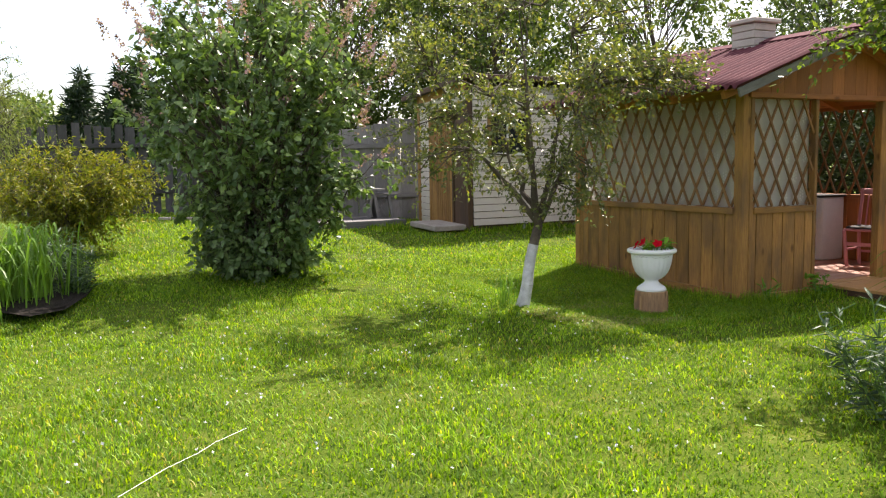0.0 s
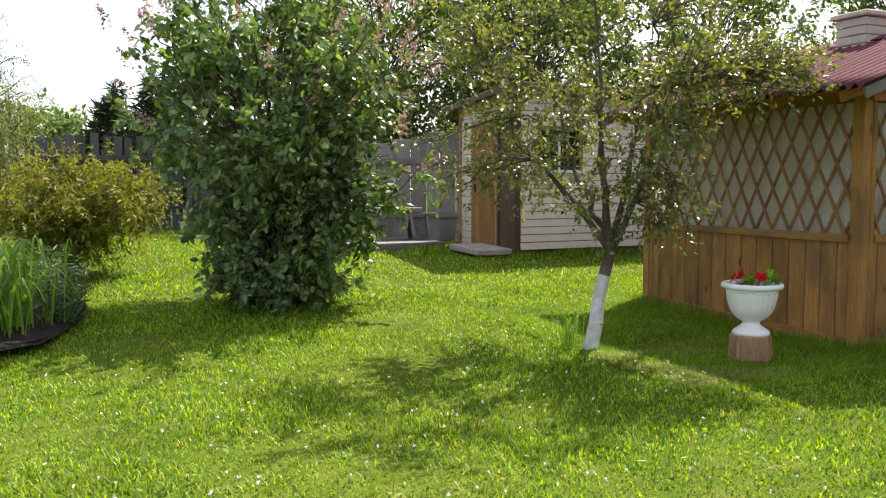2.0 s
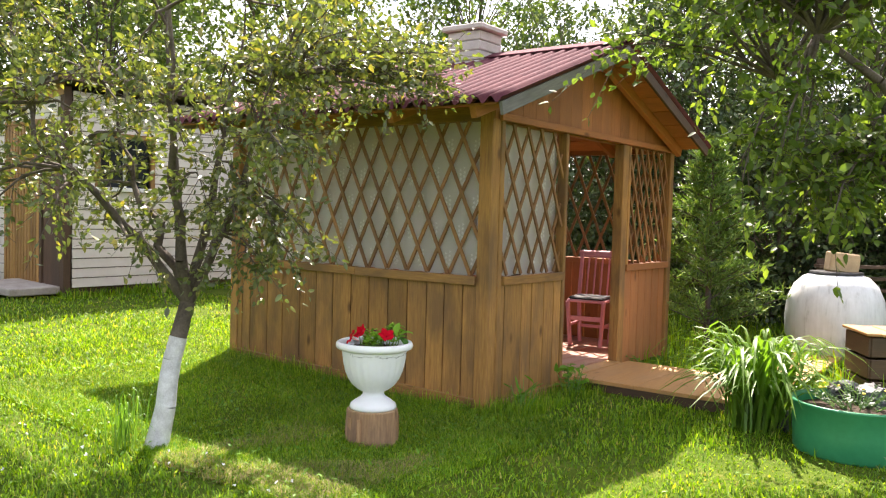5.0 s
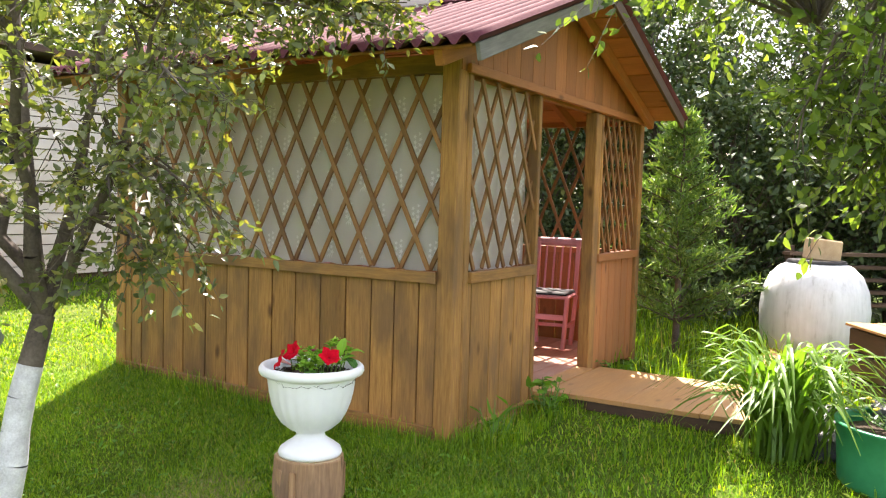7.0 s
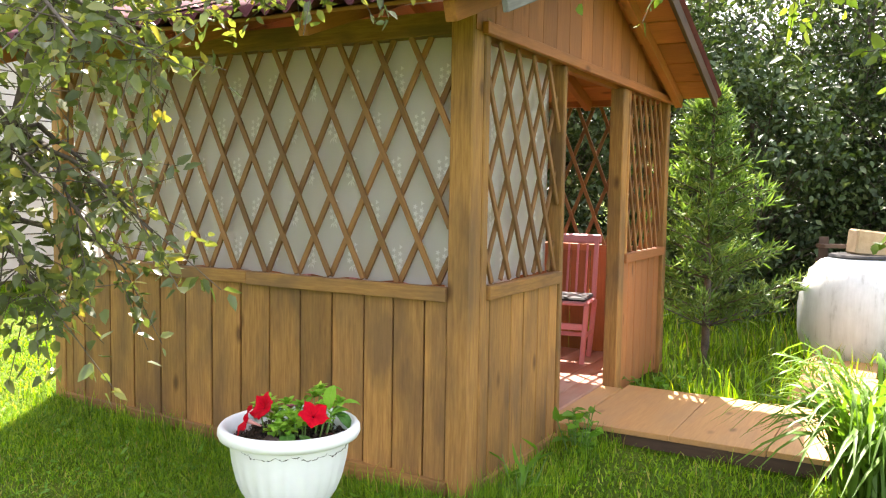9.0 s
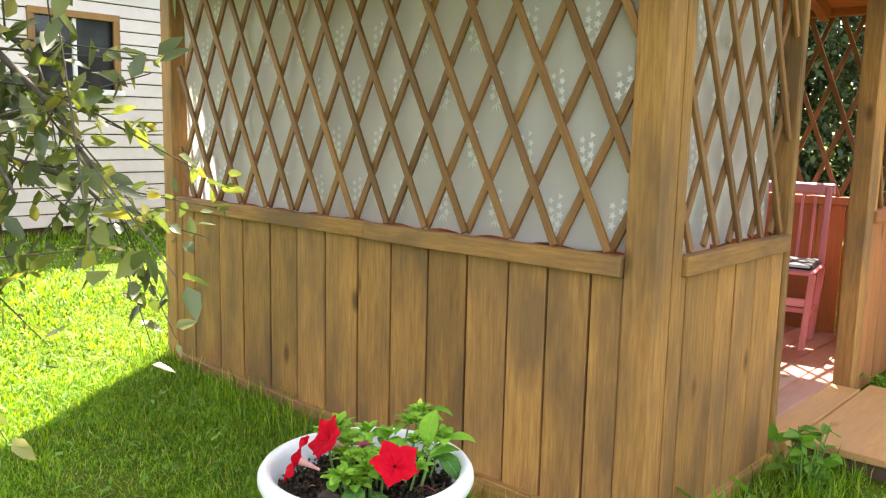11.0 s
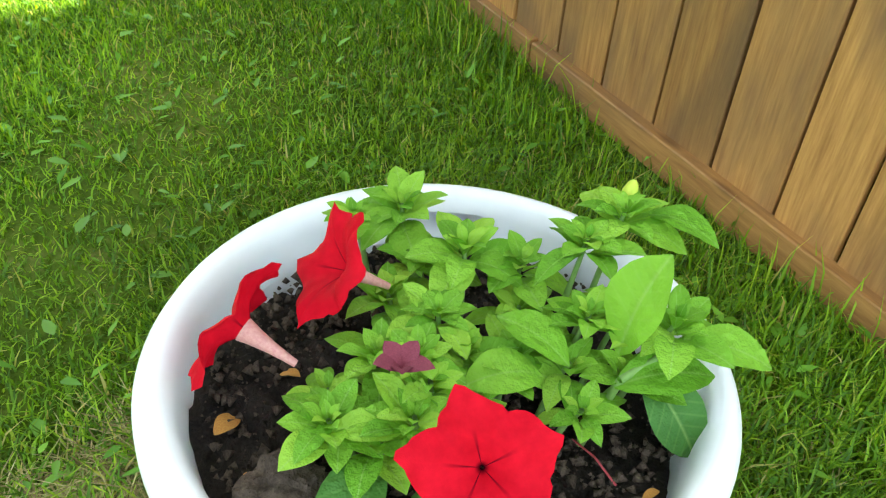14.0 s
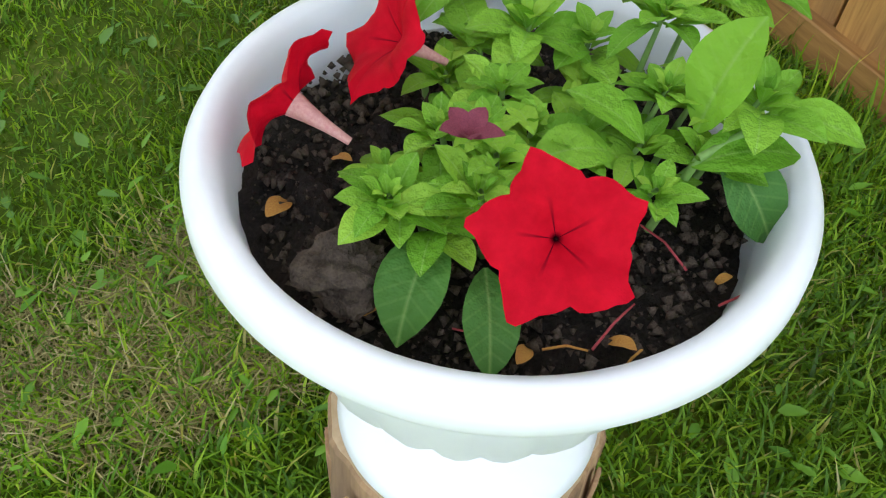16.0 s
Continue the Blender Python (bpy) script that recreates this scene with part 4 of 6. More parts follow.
def petunia_leaf_material(name, stops):
    m, n, l, p = material(name)
    info = n.new("ShaderNodeObjectInfo")
    r = ramp(n, stops)
    l.new(info.outputs["Random"], r.inputs["Fac"])
    co = n.new("ShaderNodeTexCoord")
    sep = n.new("ShaderNodeSeparateXYZ")
    l.new(co.outputs["Object"], sep.inputs[0])
    ab = n.new("ShaderNodeMath")
    ab.operation = "ABSOLUTE"
    l.new(sep.outputs["X"], ab.inputs[0])
    rib = ramp(n, [(0.0, (0.4,) * 3), (0.022, (0, 0, 0))])
    l.new(ab.outputs[0], rib.inputs["Fac"])
    wv = n.new("ShaderNodeTexWave")
    wv.inputs["Scale"].default_value = 2.2
    wv.inputs["Distortion"].default_value = 1.5
    mp = n.new("ShaderNodeMapping")
    vm = n.new("ShaderNodeCombineXYZ")
    md = n.new("ShaderNodeMath")
    md.operation = "MULTIPLY_ADD"
    md.inputs[1].default_value = -0.8
    l.new(ab.outputs[0], md.inputs[0])
    l.new(sep.outputs["Y"], md.inputs[2])
    l.new(md.outputs[0], vm.inputs["X"])
    l.new(vm.outputs[0], wv.inputs["Vector"])
    vr = ramp(n, [(0.85, (0, 0, 0)), (1.0, (0.1,) * 3)])
    l.new(wv.outputs["Fac"], vr.inputs["Fac"])
    c = mixed(n, l, vr.outputs["Color"], r.outputs["Color"], (0.3, 0.48, 0.14))
    c = mixed(n, l, rib.outputs["Color"], c, (0.33, 0.5, 0.16))
    f = noise_of(n, l, 3.0, 4.0)
    c2 = mixed(n, l, 0.12, c, f, "OVERLAY")
    l.new(c2, p.inputs["Base Color"])
    p.inputs["Roughness"].default_value = 0.55
    p.inputs["Specular IOR Level"].default_value = 0.2
    bumped(n, l, p, f, 0.35, 0.04)
    t = n.new("ShaderNodeBsdfTranslucent")
    l.new(mixed(n, l, 1.0, c2, (1.2, 1.2, 0.5), "MULTIPLY"), t.inputs["Color"])
    mx = n.new("ShaderNodeMixShader")
    mx.inputs[0].default_value = 0.25
    l.new(p.outputs[0], mx.inputs[1])
    l.new(t.outputs[0], mx.inputs[2])
    l.new(mx.outputs[0], n["Material Output"].inputs["Surface"])
    return m


M_PLEAF = petunia_leaf_material("petunia_leaf", [(0.0, (0.14, 0.34, 0.022)), (0.6, (0.23, 0.46, 0.04)), (1.0, (0.34, 0.56, 0.06))])
M_OLDLEAF = petunia_leaf_material("old_petunia_leaf", [(0.0, (0.065, 0.18, 0.035)), (1.0, (0.085, 0.22, 0.035))])


def blade(width, curl, fold, skin=M_PLEAF):
    """A spoon-shaped leaf one unit long, along y."""
    bm = bmesh.new()
    rows = []
    for i in range(10):
        t = i / 9
        w = width * (math.sin(math.pi * min(1, t ** 0.85)) ** 0.75 * (0.45 + 0.55 * t) if t < 0.999 else 0.02) + 0.02 * (1 - t)
        zc = 0.12 * math.sin(t * 2.2) - curl * t * t
        rows.append([bm.verts.new((s * w, t, zc + fold * abs(s) * w - (0.10 * w if abs(s) == 1 else 0) + 0.012 * math.sin(t * 13 + s * 4) * abs(s))) for s in (-1, -0.5, 0, 0.5, 1)])
    for a, b in zip(rows, rows[1:]):
        for k in range(4):
            bm.faces.new((a[k], a[k + 1], b[k + 1], b[k]))
    me = as_mesh("leaf", bm)
    me.materials.append(skin)
    me.polygons.foreach_set("use_smooth", [True] * len(me.polygons))
    return me


BLADES = [blade(0.36, 0.25, 0.35), blade(0.42, 0.4, 0.3), blade(0.33, 0.1, 0.45), blade(0.40, 0.6, 0.3), blade(0.36, 0.25, 0.35, M_OLDLEAF), blade(0.34, 0.15, 0.4, M_OLDLEAF)]
petunia = thing("petunia", (PX, PY, SOIL), "red petunia plants with fresh green leaf rosettes in the planter", "flower")


def put_leaf(foot, heading, lift, length, roll=0.0, kind=None, wide=1.0):
    me = BLADES[kind if kind is not None else int(rng.integers(0, 4))]
    m = pose(*foot, 0, 0, heading - 90) @ pose(0, 0, 0, lift, 0, 0) @ pose(0, 0, 0, 0, roll, 0)
    return part("leaf", me, None, petunia, at=m @ Matrix.Diagonal((length * wide, length, length, 1)))


STEMS = []


def rosette(x, y, z, size, count, tilt=(0, 0), root=None, start=None):
    """A shoot tip: small upright leaves in the middle, larger ones spread below."""
    a = rng.uniform(0, 360) if start is None else start
    count = int(count * 1.45)
    for k in range(count):
        f = k / max(1, count - 1)
        a += 137.5
        h = a + rng.uniform(-15, 15)
        ln = size * (0.26 + 0.7 * f) * rng.uniform(0.8, 1.15)
        lift = 66 - 54 * f + rng.uniform(-18, 18) + tilt[0] * math.cos(radians(h - tilt[1]))
        drop = 0.35 * size * f
        put_leaf((x + 0.003 * math.cos(radians(h)), y + 0.003 * math.sin(radians(h)), z - drop), h, lift, ln, rng.uniform(-15, 15))
    rx, ry = root if root else (x * 0.8 + (PX + 0.02) * 0.2, y * 0.8 + PY * 0.2)
    STEMS.append(((rx, ry, SOIL - 0.005), ((rx + x) / 2, (ry + y) / 2, (SOIL + z) / 2 + 0.006), 0.0032, 0.0028))
    STEMS.append((((rx + x) / 2, (ry + y) / 2, (SOIL + z) / 2 + 0.006), (x, y, z), 0.0028, 0.0018))


for row in ((5.742, 5.757, 0.606, 0.048, 13), (5.792, 5.725, 0.617, 0.050, 13), (5.817, 5.768, 0.628, 0.040, 12), (5.852, 5.80, 0.628, 0.046, 12),
            (5.874, 5.742, 0.606, 0.045, 12), (5.915, 5.692, 0.593, 0.036, 11), (5.895, 5.757, 0.60, 0.045, 11), (5.955, 5.745, 0.628, 0.046, 13),
            (6.0, 5.70, 0.64, 0.052, 12), (5.885, 5.925, 0.635, 0.058, 13), (5.905, 5.85, 0.635, 0.062, 12), (5.845, 5.935, 0.63, 0.042, 10), (5.84, 5.86, 0.60, 0.052, 10),
            (6.025, 5.80, 0.668, 0.05, 12), (5.985, 5.795, 0.655, 0.048, 13), (5.965, 5.70, 0.60, 0.04, 9), (5.76, 5.80, 0.585, 0.045, 8), (5.93, 5.80, 0.6, 0.05, 9), (5.80, 5.77, 0.59, 0.05, 8), (5.83, 5.72, 0.6, 0.045, 9), (5.77, 5.74, 0.59, 0.05, 9), (5.86, 5.77, 0.61, 0.05, 9), (5.93, 5.73, 0.6, 0.045, 9), (5.95, 5.83, 0.62, 0.055, 10), (5.88, 5.88, 0.61, 0.055, 10), (5.99, 5.74, 0.63, 0.05, 9), (5.755, 5.765, 0.6, 0.042, 10), (5.815, 5.745, 0.622, 0.04, 10), (5.80, 5.795, 0.612, 0.044, 10)):
    rosette(*row)
# the single large leaves
put_leaf((5.772, 5.742, 0.572), 222, -12, 0.085, 8, 4, 1.1)
put_leaf((5.785, 5.70, 0.57), 244, -16, 0.075, -8, 5, 1.0)
put_leaf((5.975, 5.70, 0.605), 286, -38, 0.085, 25, 4, 1.0)
put_leaf((5.96, 5.712, 0.612), 10, 66, 0.088, -10, 2, 1.25)
put_leaf((5.945, 5.695, 0.60), 335, 20, 0.075, 10, 1, 0.9)
put_leaf((5.90, 5.725, 0.605), 165, 18, 0.06, 0, 1, 1.2)
put_leaf((5.92, 5.72, 0.61), 120, 25, 0.065, 5, 0, 1.15)
put_leaf((6.0, 5.69, 0.63), 312, 2, 0.066, 6, 0, 1.05)
put_leaf((6.02, 5.80, 0.65), 350, 8, 0.06, -4, 0, 1.0)
put_leaf((6.05, 5.80, 0.655), 300, 12, 0.062, -4, 1, 1.0)

STEMS += [((5.93, 5.70, SOIL), (5.95, 5.695, 0.605), 0.004, 0.0035), ((5.95, 5.695, 0.605), (6.015, 5.688, 0.632), 0.0035, 0.0025)]
M_STEM = speckled("hairy_green_stem", (0.13, 0.25, 0.05), (0.2, 0.34, 0.09), 30.0, 0.6, 0.2)
for k, row in enumerate(STEMS):
    part("stem", tri_mesh("stem", *tubes([row], 6)), M_STEM, petunia, smooth=True)


def petal_material():
    m, n, l, p = material("red_petals")
    co = n.new("ShaderNodeTexCoord")
    sep = n.new("ShaderNodeSeparateXYZ")
    l.new(co.outputs["Object"], sep.inputs[0])
    ln = n.new("ShaderNodeVectorMath")
    ln.operation = "LENGTH"
    flat = n.new("ShaderNodeCombineXYZ")
    l.new(sep.outputs["X"], flat.inputs["X"])
    l.new(sep.outputs["Y"], flat.inputs["Y"])
    l.new(flat.outputs[0], ln.inputs[0])
    at2 = n.new("ShaderNodeMath")
    at2.operation = "ARCTAN2"
    l.new(sep.outputs["Y"], at2.inputs[0])
    l.new(sep.outputs["X"], at2.inputs[1])
    mul = n.new("ShaderNodeMath")
    mul.operation = "MULTIPLY"
    mul.inputs[1].default_value = 5.0
    l.new(at2.outputs[0], mul.inputs[0])
    cs = n.new("ShaderNodeMath")
    cs.operation = "COSINE"
    l.new(mul.outputs[0], cs.inputs[0])
    vein = ramp(n, [(0.93, (0, 0, 0)), (1.0, (1, 1, 1))])
    l.new(cs.outputs[0], vein.inputs["Fac"])
    near = ramp(n, [(0.12, (1, 1, 1)), (0.55, (0, 0, 0))])
    l.new(ln.outputs["Value"], near.inputs["Fac"])
    f = noise_of(n, l, 3.0, 4.0)
    base = ramp(n, [(0.3, (0.50, 0.003, 0.015)), (0.7, (0.68, 0.006, 0.024))])
    l.new(f, base.inputs["Fac"])
    fac = mixed(n, l, 1.0, vein.outputs["Color"], near.outputs["Color"], "MULTIPLY")
    c = mixed(n, l, fac, base.outputs["Color"], (0.05, 0.0, 0.006))
    throat = ramp(n, [(0.03, (1, 1, 1)), (0.1, (0, 0, 0))])
    l.new(ln.outputs["Value"], throat.inputs["Fac"])
    c = mixed(n, l, throat.outputs["Color"], c, (0.02, 0.0, 0.004))
    l.new(c, p.inputs["Base Color"])
    p.inputs["Roughness"].default_value = 0.6
    p.inputs["Specular IOR Level"].default_value = 0.06
    bumped(n, l, p, noise_of(n, l, 40.0, 3.0), 0.2, 0.02)
    t = n.new("ShaderNodeBsdfTranslucent")
    l.new(c, t.inputs["Color"])
    mx = n.new("ShaderNodeMixShader")
    mx.inputs[0].default_value = 0.25
    l.new(p.outputs[0], mx.inputs[1])
    l.new(t.outputs[0], mx.inputs[2])
    l.new(mx.outputs[0], n["Material Output"].inputs["Surface"])
    return m


M_PETAL = petal_material()
M_TUBE = speckled("pink_flower_tube", (0.5, 0.2, 0.2), (0.62, 0.36, 0.3), 20.0, 0.6, 0.1)


def trumpet(seed, droop=0.0):
    """A five-lobed trumpet flower of radius one, opening along +z, with ruffled edge."""
    bm = bmesh.new()
    rows, na = [], 60
    for i in range(13):
        f = i / 12
        row = []
        for k in range(na):
            a = 2 * math.pi * k / na
            lobe = 0.85 + 0.15 * abs(math.cos(2.5 * a)) ** 0.6 + 0.10 * noise.noise(Vector((3 * math.cos(a), 3 * math.sin(a), seed)))
            point = 0.18 * max(0.0, math.cos(5 * a + 0.6 * math.sin(seed + 2 * a))) ** 5
            r = f * (1 - f * f * (1 - lobe) + f ** 4 * point) if i else 0.02
            z = -0.42 * (1 - f) ** 2.2 + 0.10 * math.sin(1.9 * f) + f ** 2 * (0.10 * math.sin(5 * a + seed) + 0.2 * noise.noise(Vector((2.2 * math.cos(a), 2.2 * math.sin(a), seed + 5)))) - droop * f ** 3 * (0.25 + 0.2 * math.sin(a * 2 + seed))
            z -= 0.07 * math.exp(-(((a * 5 / (2 * math.pi)) % 1.0 - 0.0) / 0.06) ** 2) * f
            row.append(bm.verts.new((r * math.cos(a), r * math.sin(a), z)))
        rows.append(row)
    for a, b in zip(rows, rows[1:]):
        for k in range(na):
            bm.faces.new((a[k], a[(k + 1) % na], b[(k + 1) % na], b[k]))
    return bm


def flower(loc, face, radius, seed, droop=0.0, spin=0.0):
    m = look(loc, Vector(loc) - Vector(face)) @ pose(0, 0, 0, 0, 0, spin)
    ob = part("bloom", trumpet(seed, droop), M_PETAL, petunia, "bright red trumpet bloom with ruffled edge", at=m @ Matrix.Diagonal((radius, radius, radius, 1)), smooth=True)
    prof = [(0.2, -0.24), (0.15, -0.45), (0.10, -0.75), (0.075, -1.0), (0.06, -1.2)]
    part("flower_tube", lathe(prof, 12), M_TUBE, ob, "pale pink hairy flower tube", at=m @ Matrix.Diagonal((radius, radius, radius, 1)), smooth=True)
    return ob


flower((5.798, 5.652, 0.643), (-0.40, -0.5, 0.72), 0.046, 1.7, 0.25, 38)
flower((5.712, 5.872, 0.614), (-0.55, 0.66, 0.38), 0.05, 4.2, 0.45, 60)
flower((5.795, 5.872, 0.64), (-0.72, 0.2, 0.5), 0.047, 7.9, 0.4, 10)
M_WILT = speckled("wilted_petals", (0.12, 0.012, 0.03), (0.27, 0.05, 0.075), 30.0, 0.7, 0.3)
for k in range(5):
    a = k * 72 + 10
    me = BLADES[k % 4].copy()
    me.materials.clear()
    me.materials.append(M_WILT)
    part("wilted_bud", me, None, petunia, "wilted dark pink bud" if k == 0 else "", at=pose(5.788, 5.739, 0.652, 0, 0, a) @ pose(0, 0, 0, 40 + 8 * (k % 2), 0, 0) @ Matrix.Diagonal((0.028, 0.022, 0.022, 1)))
M_BUD = speckled("yellow_bud", (0.4, 0.5, 0.05), (0.55, 0.62, 0.08), 20.0, 0.6, 0.1)
part("flower_bud", lathe([(0.0005, 0), (0.006, 0.004), (0.007, 0.012), (0.005, 0.02), (0.001, 0.026)], 10), M_BUD, petunia, "yellow-green flower bud", at=pose(6.038, 5.815, 0.661, 8, 5, 0), smooth=True)

settled(petunia)

# fallen bits on the soil
M_DRY = speckled("dry_petal_litter", (0.35, 0.14, 0.03), (0.55, 0.3, 0.06), 25.0, 0.8, 0.2)
M_REDSTEM = speckled("red_seedling_stalk", (0.3, 0.03, 0.04), (0.45, 0.07, 0.08), 25.0, 0.6, 0.1)
for x, y, h, ln in ((5.679, 5.834, 300, 0.028), (5.687, 5.79, 200, 0.028), (5.702, 5.722, 300, 0.026), (5.855, 5.615, 30, 0.022), (5.778, 5.642, 300, 0.02), (5.955, 5.635, 80, 0.014), (5.76, 5.86, 40, 0.02)):
    me = BLADES[3].copy()
    me.materials.clear()
    me.materials.append(M_DRY)
    ob = part("dead_leaf", me, None, at=pose(x, y, SOIL + 0.004, 0, 0, h) @ pose(0, 0, 0, 8, 12, 0) @ Matrix.Diagonal((ln, ln, ln, 1)))
    settled(ob)
    tagged(ob, "curled dry yellow-brown leaf lying on the soil", "dead leaf", "dead leaves on the soil")
for x, y, h, ln in ((5.93, 5.655, 95, 0.05), (5.975, 5.625, 15, 0.06), (5.93, 5.62, 350, 0.035), (5.80, 5.645, 330, 0.03), (5.83, 5.63, 20, 0.05), (5.86, 5.615, 200, 0.03), (5.78, 5.655, 130, 0.04)):
    d = Vector((math.cos(radians(h)), math.sin(radians(h)), 0))
    p0, zz = Vector((x, y, SOIL + 0.002)), Vector((0, 0, 0.006))
    ob = part("stalk", tri_mesh("stalk", *tubes([(p0, p0 + d * ln * 0.5 + zz, 0.0011, 0.001), (p0 + d * ln * 0.5 + zz, p0 + d * ln + zz * 0.2, 0.001, 0.0008)], 6)), M_REDSTEM if ln > 0.032 else M_DRY)
    settled(ob)
    tagged(ob, "thin dry reddish stalk lying on the soil", "stalk", "stalks on the soil")

# ---- plants ----


def curve(a, b, n, bow, jit=0.0):
    a, b = np.array(a, float), np.array(b, float)
    t = np.linspace(0, 1, n + 1)[:, None]
    pts = a + (b - a) * t + np.array([0, 0, bow]) * np.sin(np.pi * t)
    if jit:
        pts[1:-1] += rng.normal(0, jit, pts[1:-1].shape)
    return pts


def blob(n, centre, radii, inner=0.3, flat=0.0):
    d = unit(rng.normal(size=(n, 3)))
    r = (inner ** 3 + (1 - inner ** 3) * rng.uniform(0, 1, (n, 1))) ** (1 / 3)
    p = d * r
    if flat:
        p[:, 2] = np.where(p[:, 2] < -flat, -flat + 0.25 * (p[:, 2] + flat), p[:, 2])
    return np.array(centre) + p * np.array(radii)


def crown(targets, starts, twig, twigs, per, leaf, wide, limb_r=0.012, rich=False, bow=0.1, droop=0.2, sticks=True, spread=0.35, out_bias=0.5):
    """Limbs from their starts to the targets, twigs about their outer half, leaves along the twigs. Returns wood rows and leaf arrays."""
    rows, P, D, U = [], [], [], []
    centre = targets.mean(0)
    for tgt, st in zip(targets, starts):
        pts = curve(st, tgt, 4, bow * rng.uniform(0.2, 1.2), 0.04 * np.linalg.norm(tgt - st))
        rad = np.linspace(limb_r, limb_r * 0.25, 5)
        for k in range(4):
            rows.append((pts[k], pts[k + 1], rad[k], rad[k + 1]))
        out = unit(tgt - centre)
        for _ in range(twigs):
            f = rng.uniform(0.45, 1.0) * 4
            k = min(3, int(f))
            a = pts[k] + (pts[k + 1] - pts[k]) * (f - k)
            d = unit(rng.normal(size=3) + out_bias * out + np.array([0, 0, 0.25]))
            b = a + d * twig * rng.uniform(0.5, 1.2) - np.array([0, 0, droop * twig])
            if sticks:
                rows.append((a, b, limb_r * 0.2, limb_r * 0.09))
            t = rng.uniform(0.1, 1.05, (per, 1))
            P.append(a + (b - a) * t + rng.normal(0, spread * 0.12 * twig, (per, 3)))
            D.append(rng.normal(size=(per, 3)) + 0.9 * d + np.array([0, 0, -droop]))
            U.append(rng.normal(size=(per, 3)) * 0.7 + np.array([0, 0, 1.0]))
    P, D, U = np.concatenate(P), np.concatenate(D), np.concatenate(U)
    size = leaf * rng.uniform(0.65, 1.25, len(P))
    return rows, leaves(P, D, U, size, size * wide, rich)


def tree(name, base, label, category, trunk_rows, limb_rows, leaf_arrays, leaf_mat, bark=M_BARK, lower=None, group=""):
    ob = thing(name, base, label, category, group)
    at = pose(*base)
    if trunk_rows:
        part("trunk", tri_mesh("trunk", *tubes(trunk_rows, 10)), bark, ob, at=at, smooth=True)
    if lower:
        part("limewashed_trunk", tri_mesh("limewashed_trunk", *tubes(lower, 12)), M_LIME, ob, "white limewashed lower trunk", at=at, smooth=True)
    if limb_rows:
        part("branchwork", tri_mesh("branchwork", *tubes(limb_rows, 5)), bark, ob, at=at, smooth=True)["kind"] = "stuff"
    part("crown", tri_mesh("crown", *leaf_arrays), leaf_mat, ob, at=at)["kind"] = "stuff"
    return ob


# the apple tree on the lawn
AB = np.array((4.87, 6.60, 0.0))
FORK = np.array((0.17, -0.05, 0.82))
n_t = 92
tg = blob(n_t, (0.16, -0.03, 2.35), (1.55, 1.45, 1.35), 0.35)
tg[:, 2] = np.maximum(tg[:, 2], 1.15 + 0.18 * rng.uniform(size=n_t))
side = np.array((0.8, -0.6))
skirt = np.array([(1.15, -1.0, 2.05), (1.35, -0.8, 2.1), (0.95, -1.15, 2.2), (1.2, -0.65, 1.95), (0.8, -0.9, 1.95), (1.05, -1.2, 2.0), (1.3, -1.1, 2.2), (0.7, -1.1, 2.1), (1.4, -0.5, 2.15), (0.95, -0.75, 1.8),
                  (1.2, -0.3, 1.75), (0.9, 0.1, 1.45), (1.0, -0.2, 1.25), (-1.0, 0.2, 1.1), (-0.8, -0.3, 1.2), (-0.9, 0.5, 1.3), (0.6, 0.7, 1.25), (-0.3, 0.9, 1.25), (1.25, 0.2, 1.9)])
skirt = np.concatenate([skirt + np.array((0.12, 0.12, 0.16)), blob(6, (1.3, -1.1, 2.3), (0.35, 0.35, 0.2), 0.2), blob(16, (-0.9, 0.4, 2.0), (0.6, 0.8, 0.8), 0.3)])
low = np.array([(0.34, -0.86, 1.24), (0.26, -0.78, 1.2), (0.6, -0.45, 1.1), (-0.1, -0.6, 1.12), (0.1, -0.75, 1.1), (0.22, -0.6, 1.05), (-0.35, -0.5, 1.15)])
tg = np.concatenate([tg, skirt])
lifted = (tg[:, 0] > 0.55) & (tg[:, 2] < 1.95)
tg[lifted, 2] = 1.95 + 0.5 * (tg[lifted, 2] - 1.1)
tg = np.concatenate([tg, low, blob(9, (0.25, -0.4, 1.85), (0.35, 0.5, 0.6), 0.2)])
MAIN = [np.array(p) for p in ((-0.45, 0.1, 1.55), (-0.1, -0.25, 1.9), (0.25, 0.25, 1.95), (0.45, 0.0, 1.8), (0.3, -0.35, 1.5), (0.1, 0.4, 1.5))]
limb_rows, starts = [], []
for mpt in MAIN:
    pts = curve(FORK, mpt, 5, 0.04, 0.025)
    rad = np.linspace(0.034, 0.016, 6)
    limb_rows += [(pts[k], pts[k + 1], rad[k], rad[k + 1]) for k in range(5)]
    up = curve(mpt, mpt + (mpt - FORK) * np.array((0.6, 0.6, 0.9)), 4, 0.0, 0.03)
    limb_rows += [(up[k], up[k + 1], 0.016 - 0.003 * k, 0.013 - 0.003 * k) for k in range(4)]
for t in tg:
    cand = [m + (m - FORK) * f for m in MAIN for f in (-0.4, 0.0)] + [m + (m - FORK) * np.array((0.6, 0.6, 0.9)) * f for m in MAIN for f in (0.5, 1.0)]
    starts.append(min(cand, key=lambda c: np.linalg.norm(c - t) + (0.6 if c[2] > t[2] + 0.3 else 0)))
rows_a, leaf_a = crown(tg, starts, 0.32, 9, 15, 0.044, 0.56, 0.011, True, 0.08, 0.12)
trunk_rows = []
tp = curve((0.12, -0.035, 0.62), FORK, 3, 0.0)
trunk_rows += [(tp[k], tp[k + 1], 0.05 - 0.002 * k, 0.048 - 0.002 * k) for k in range(3)]
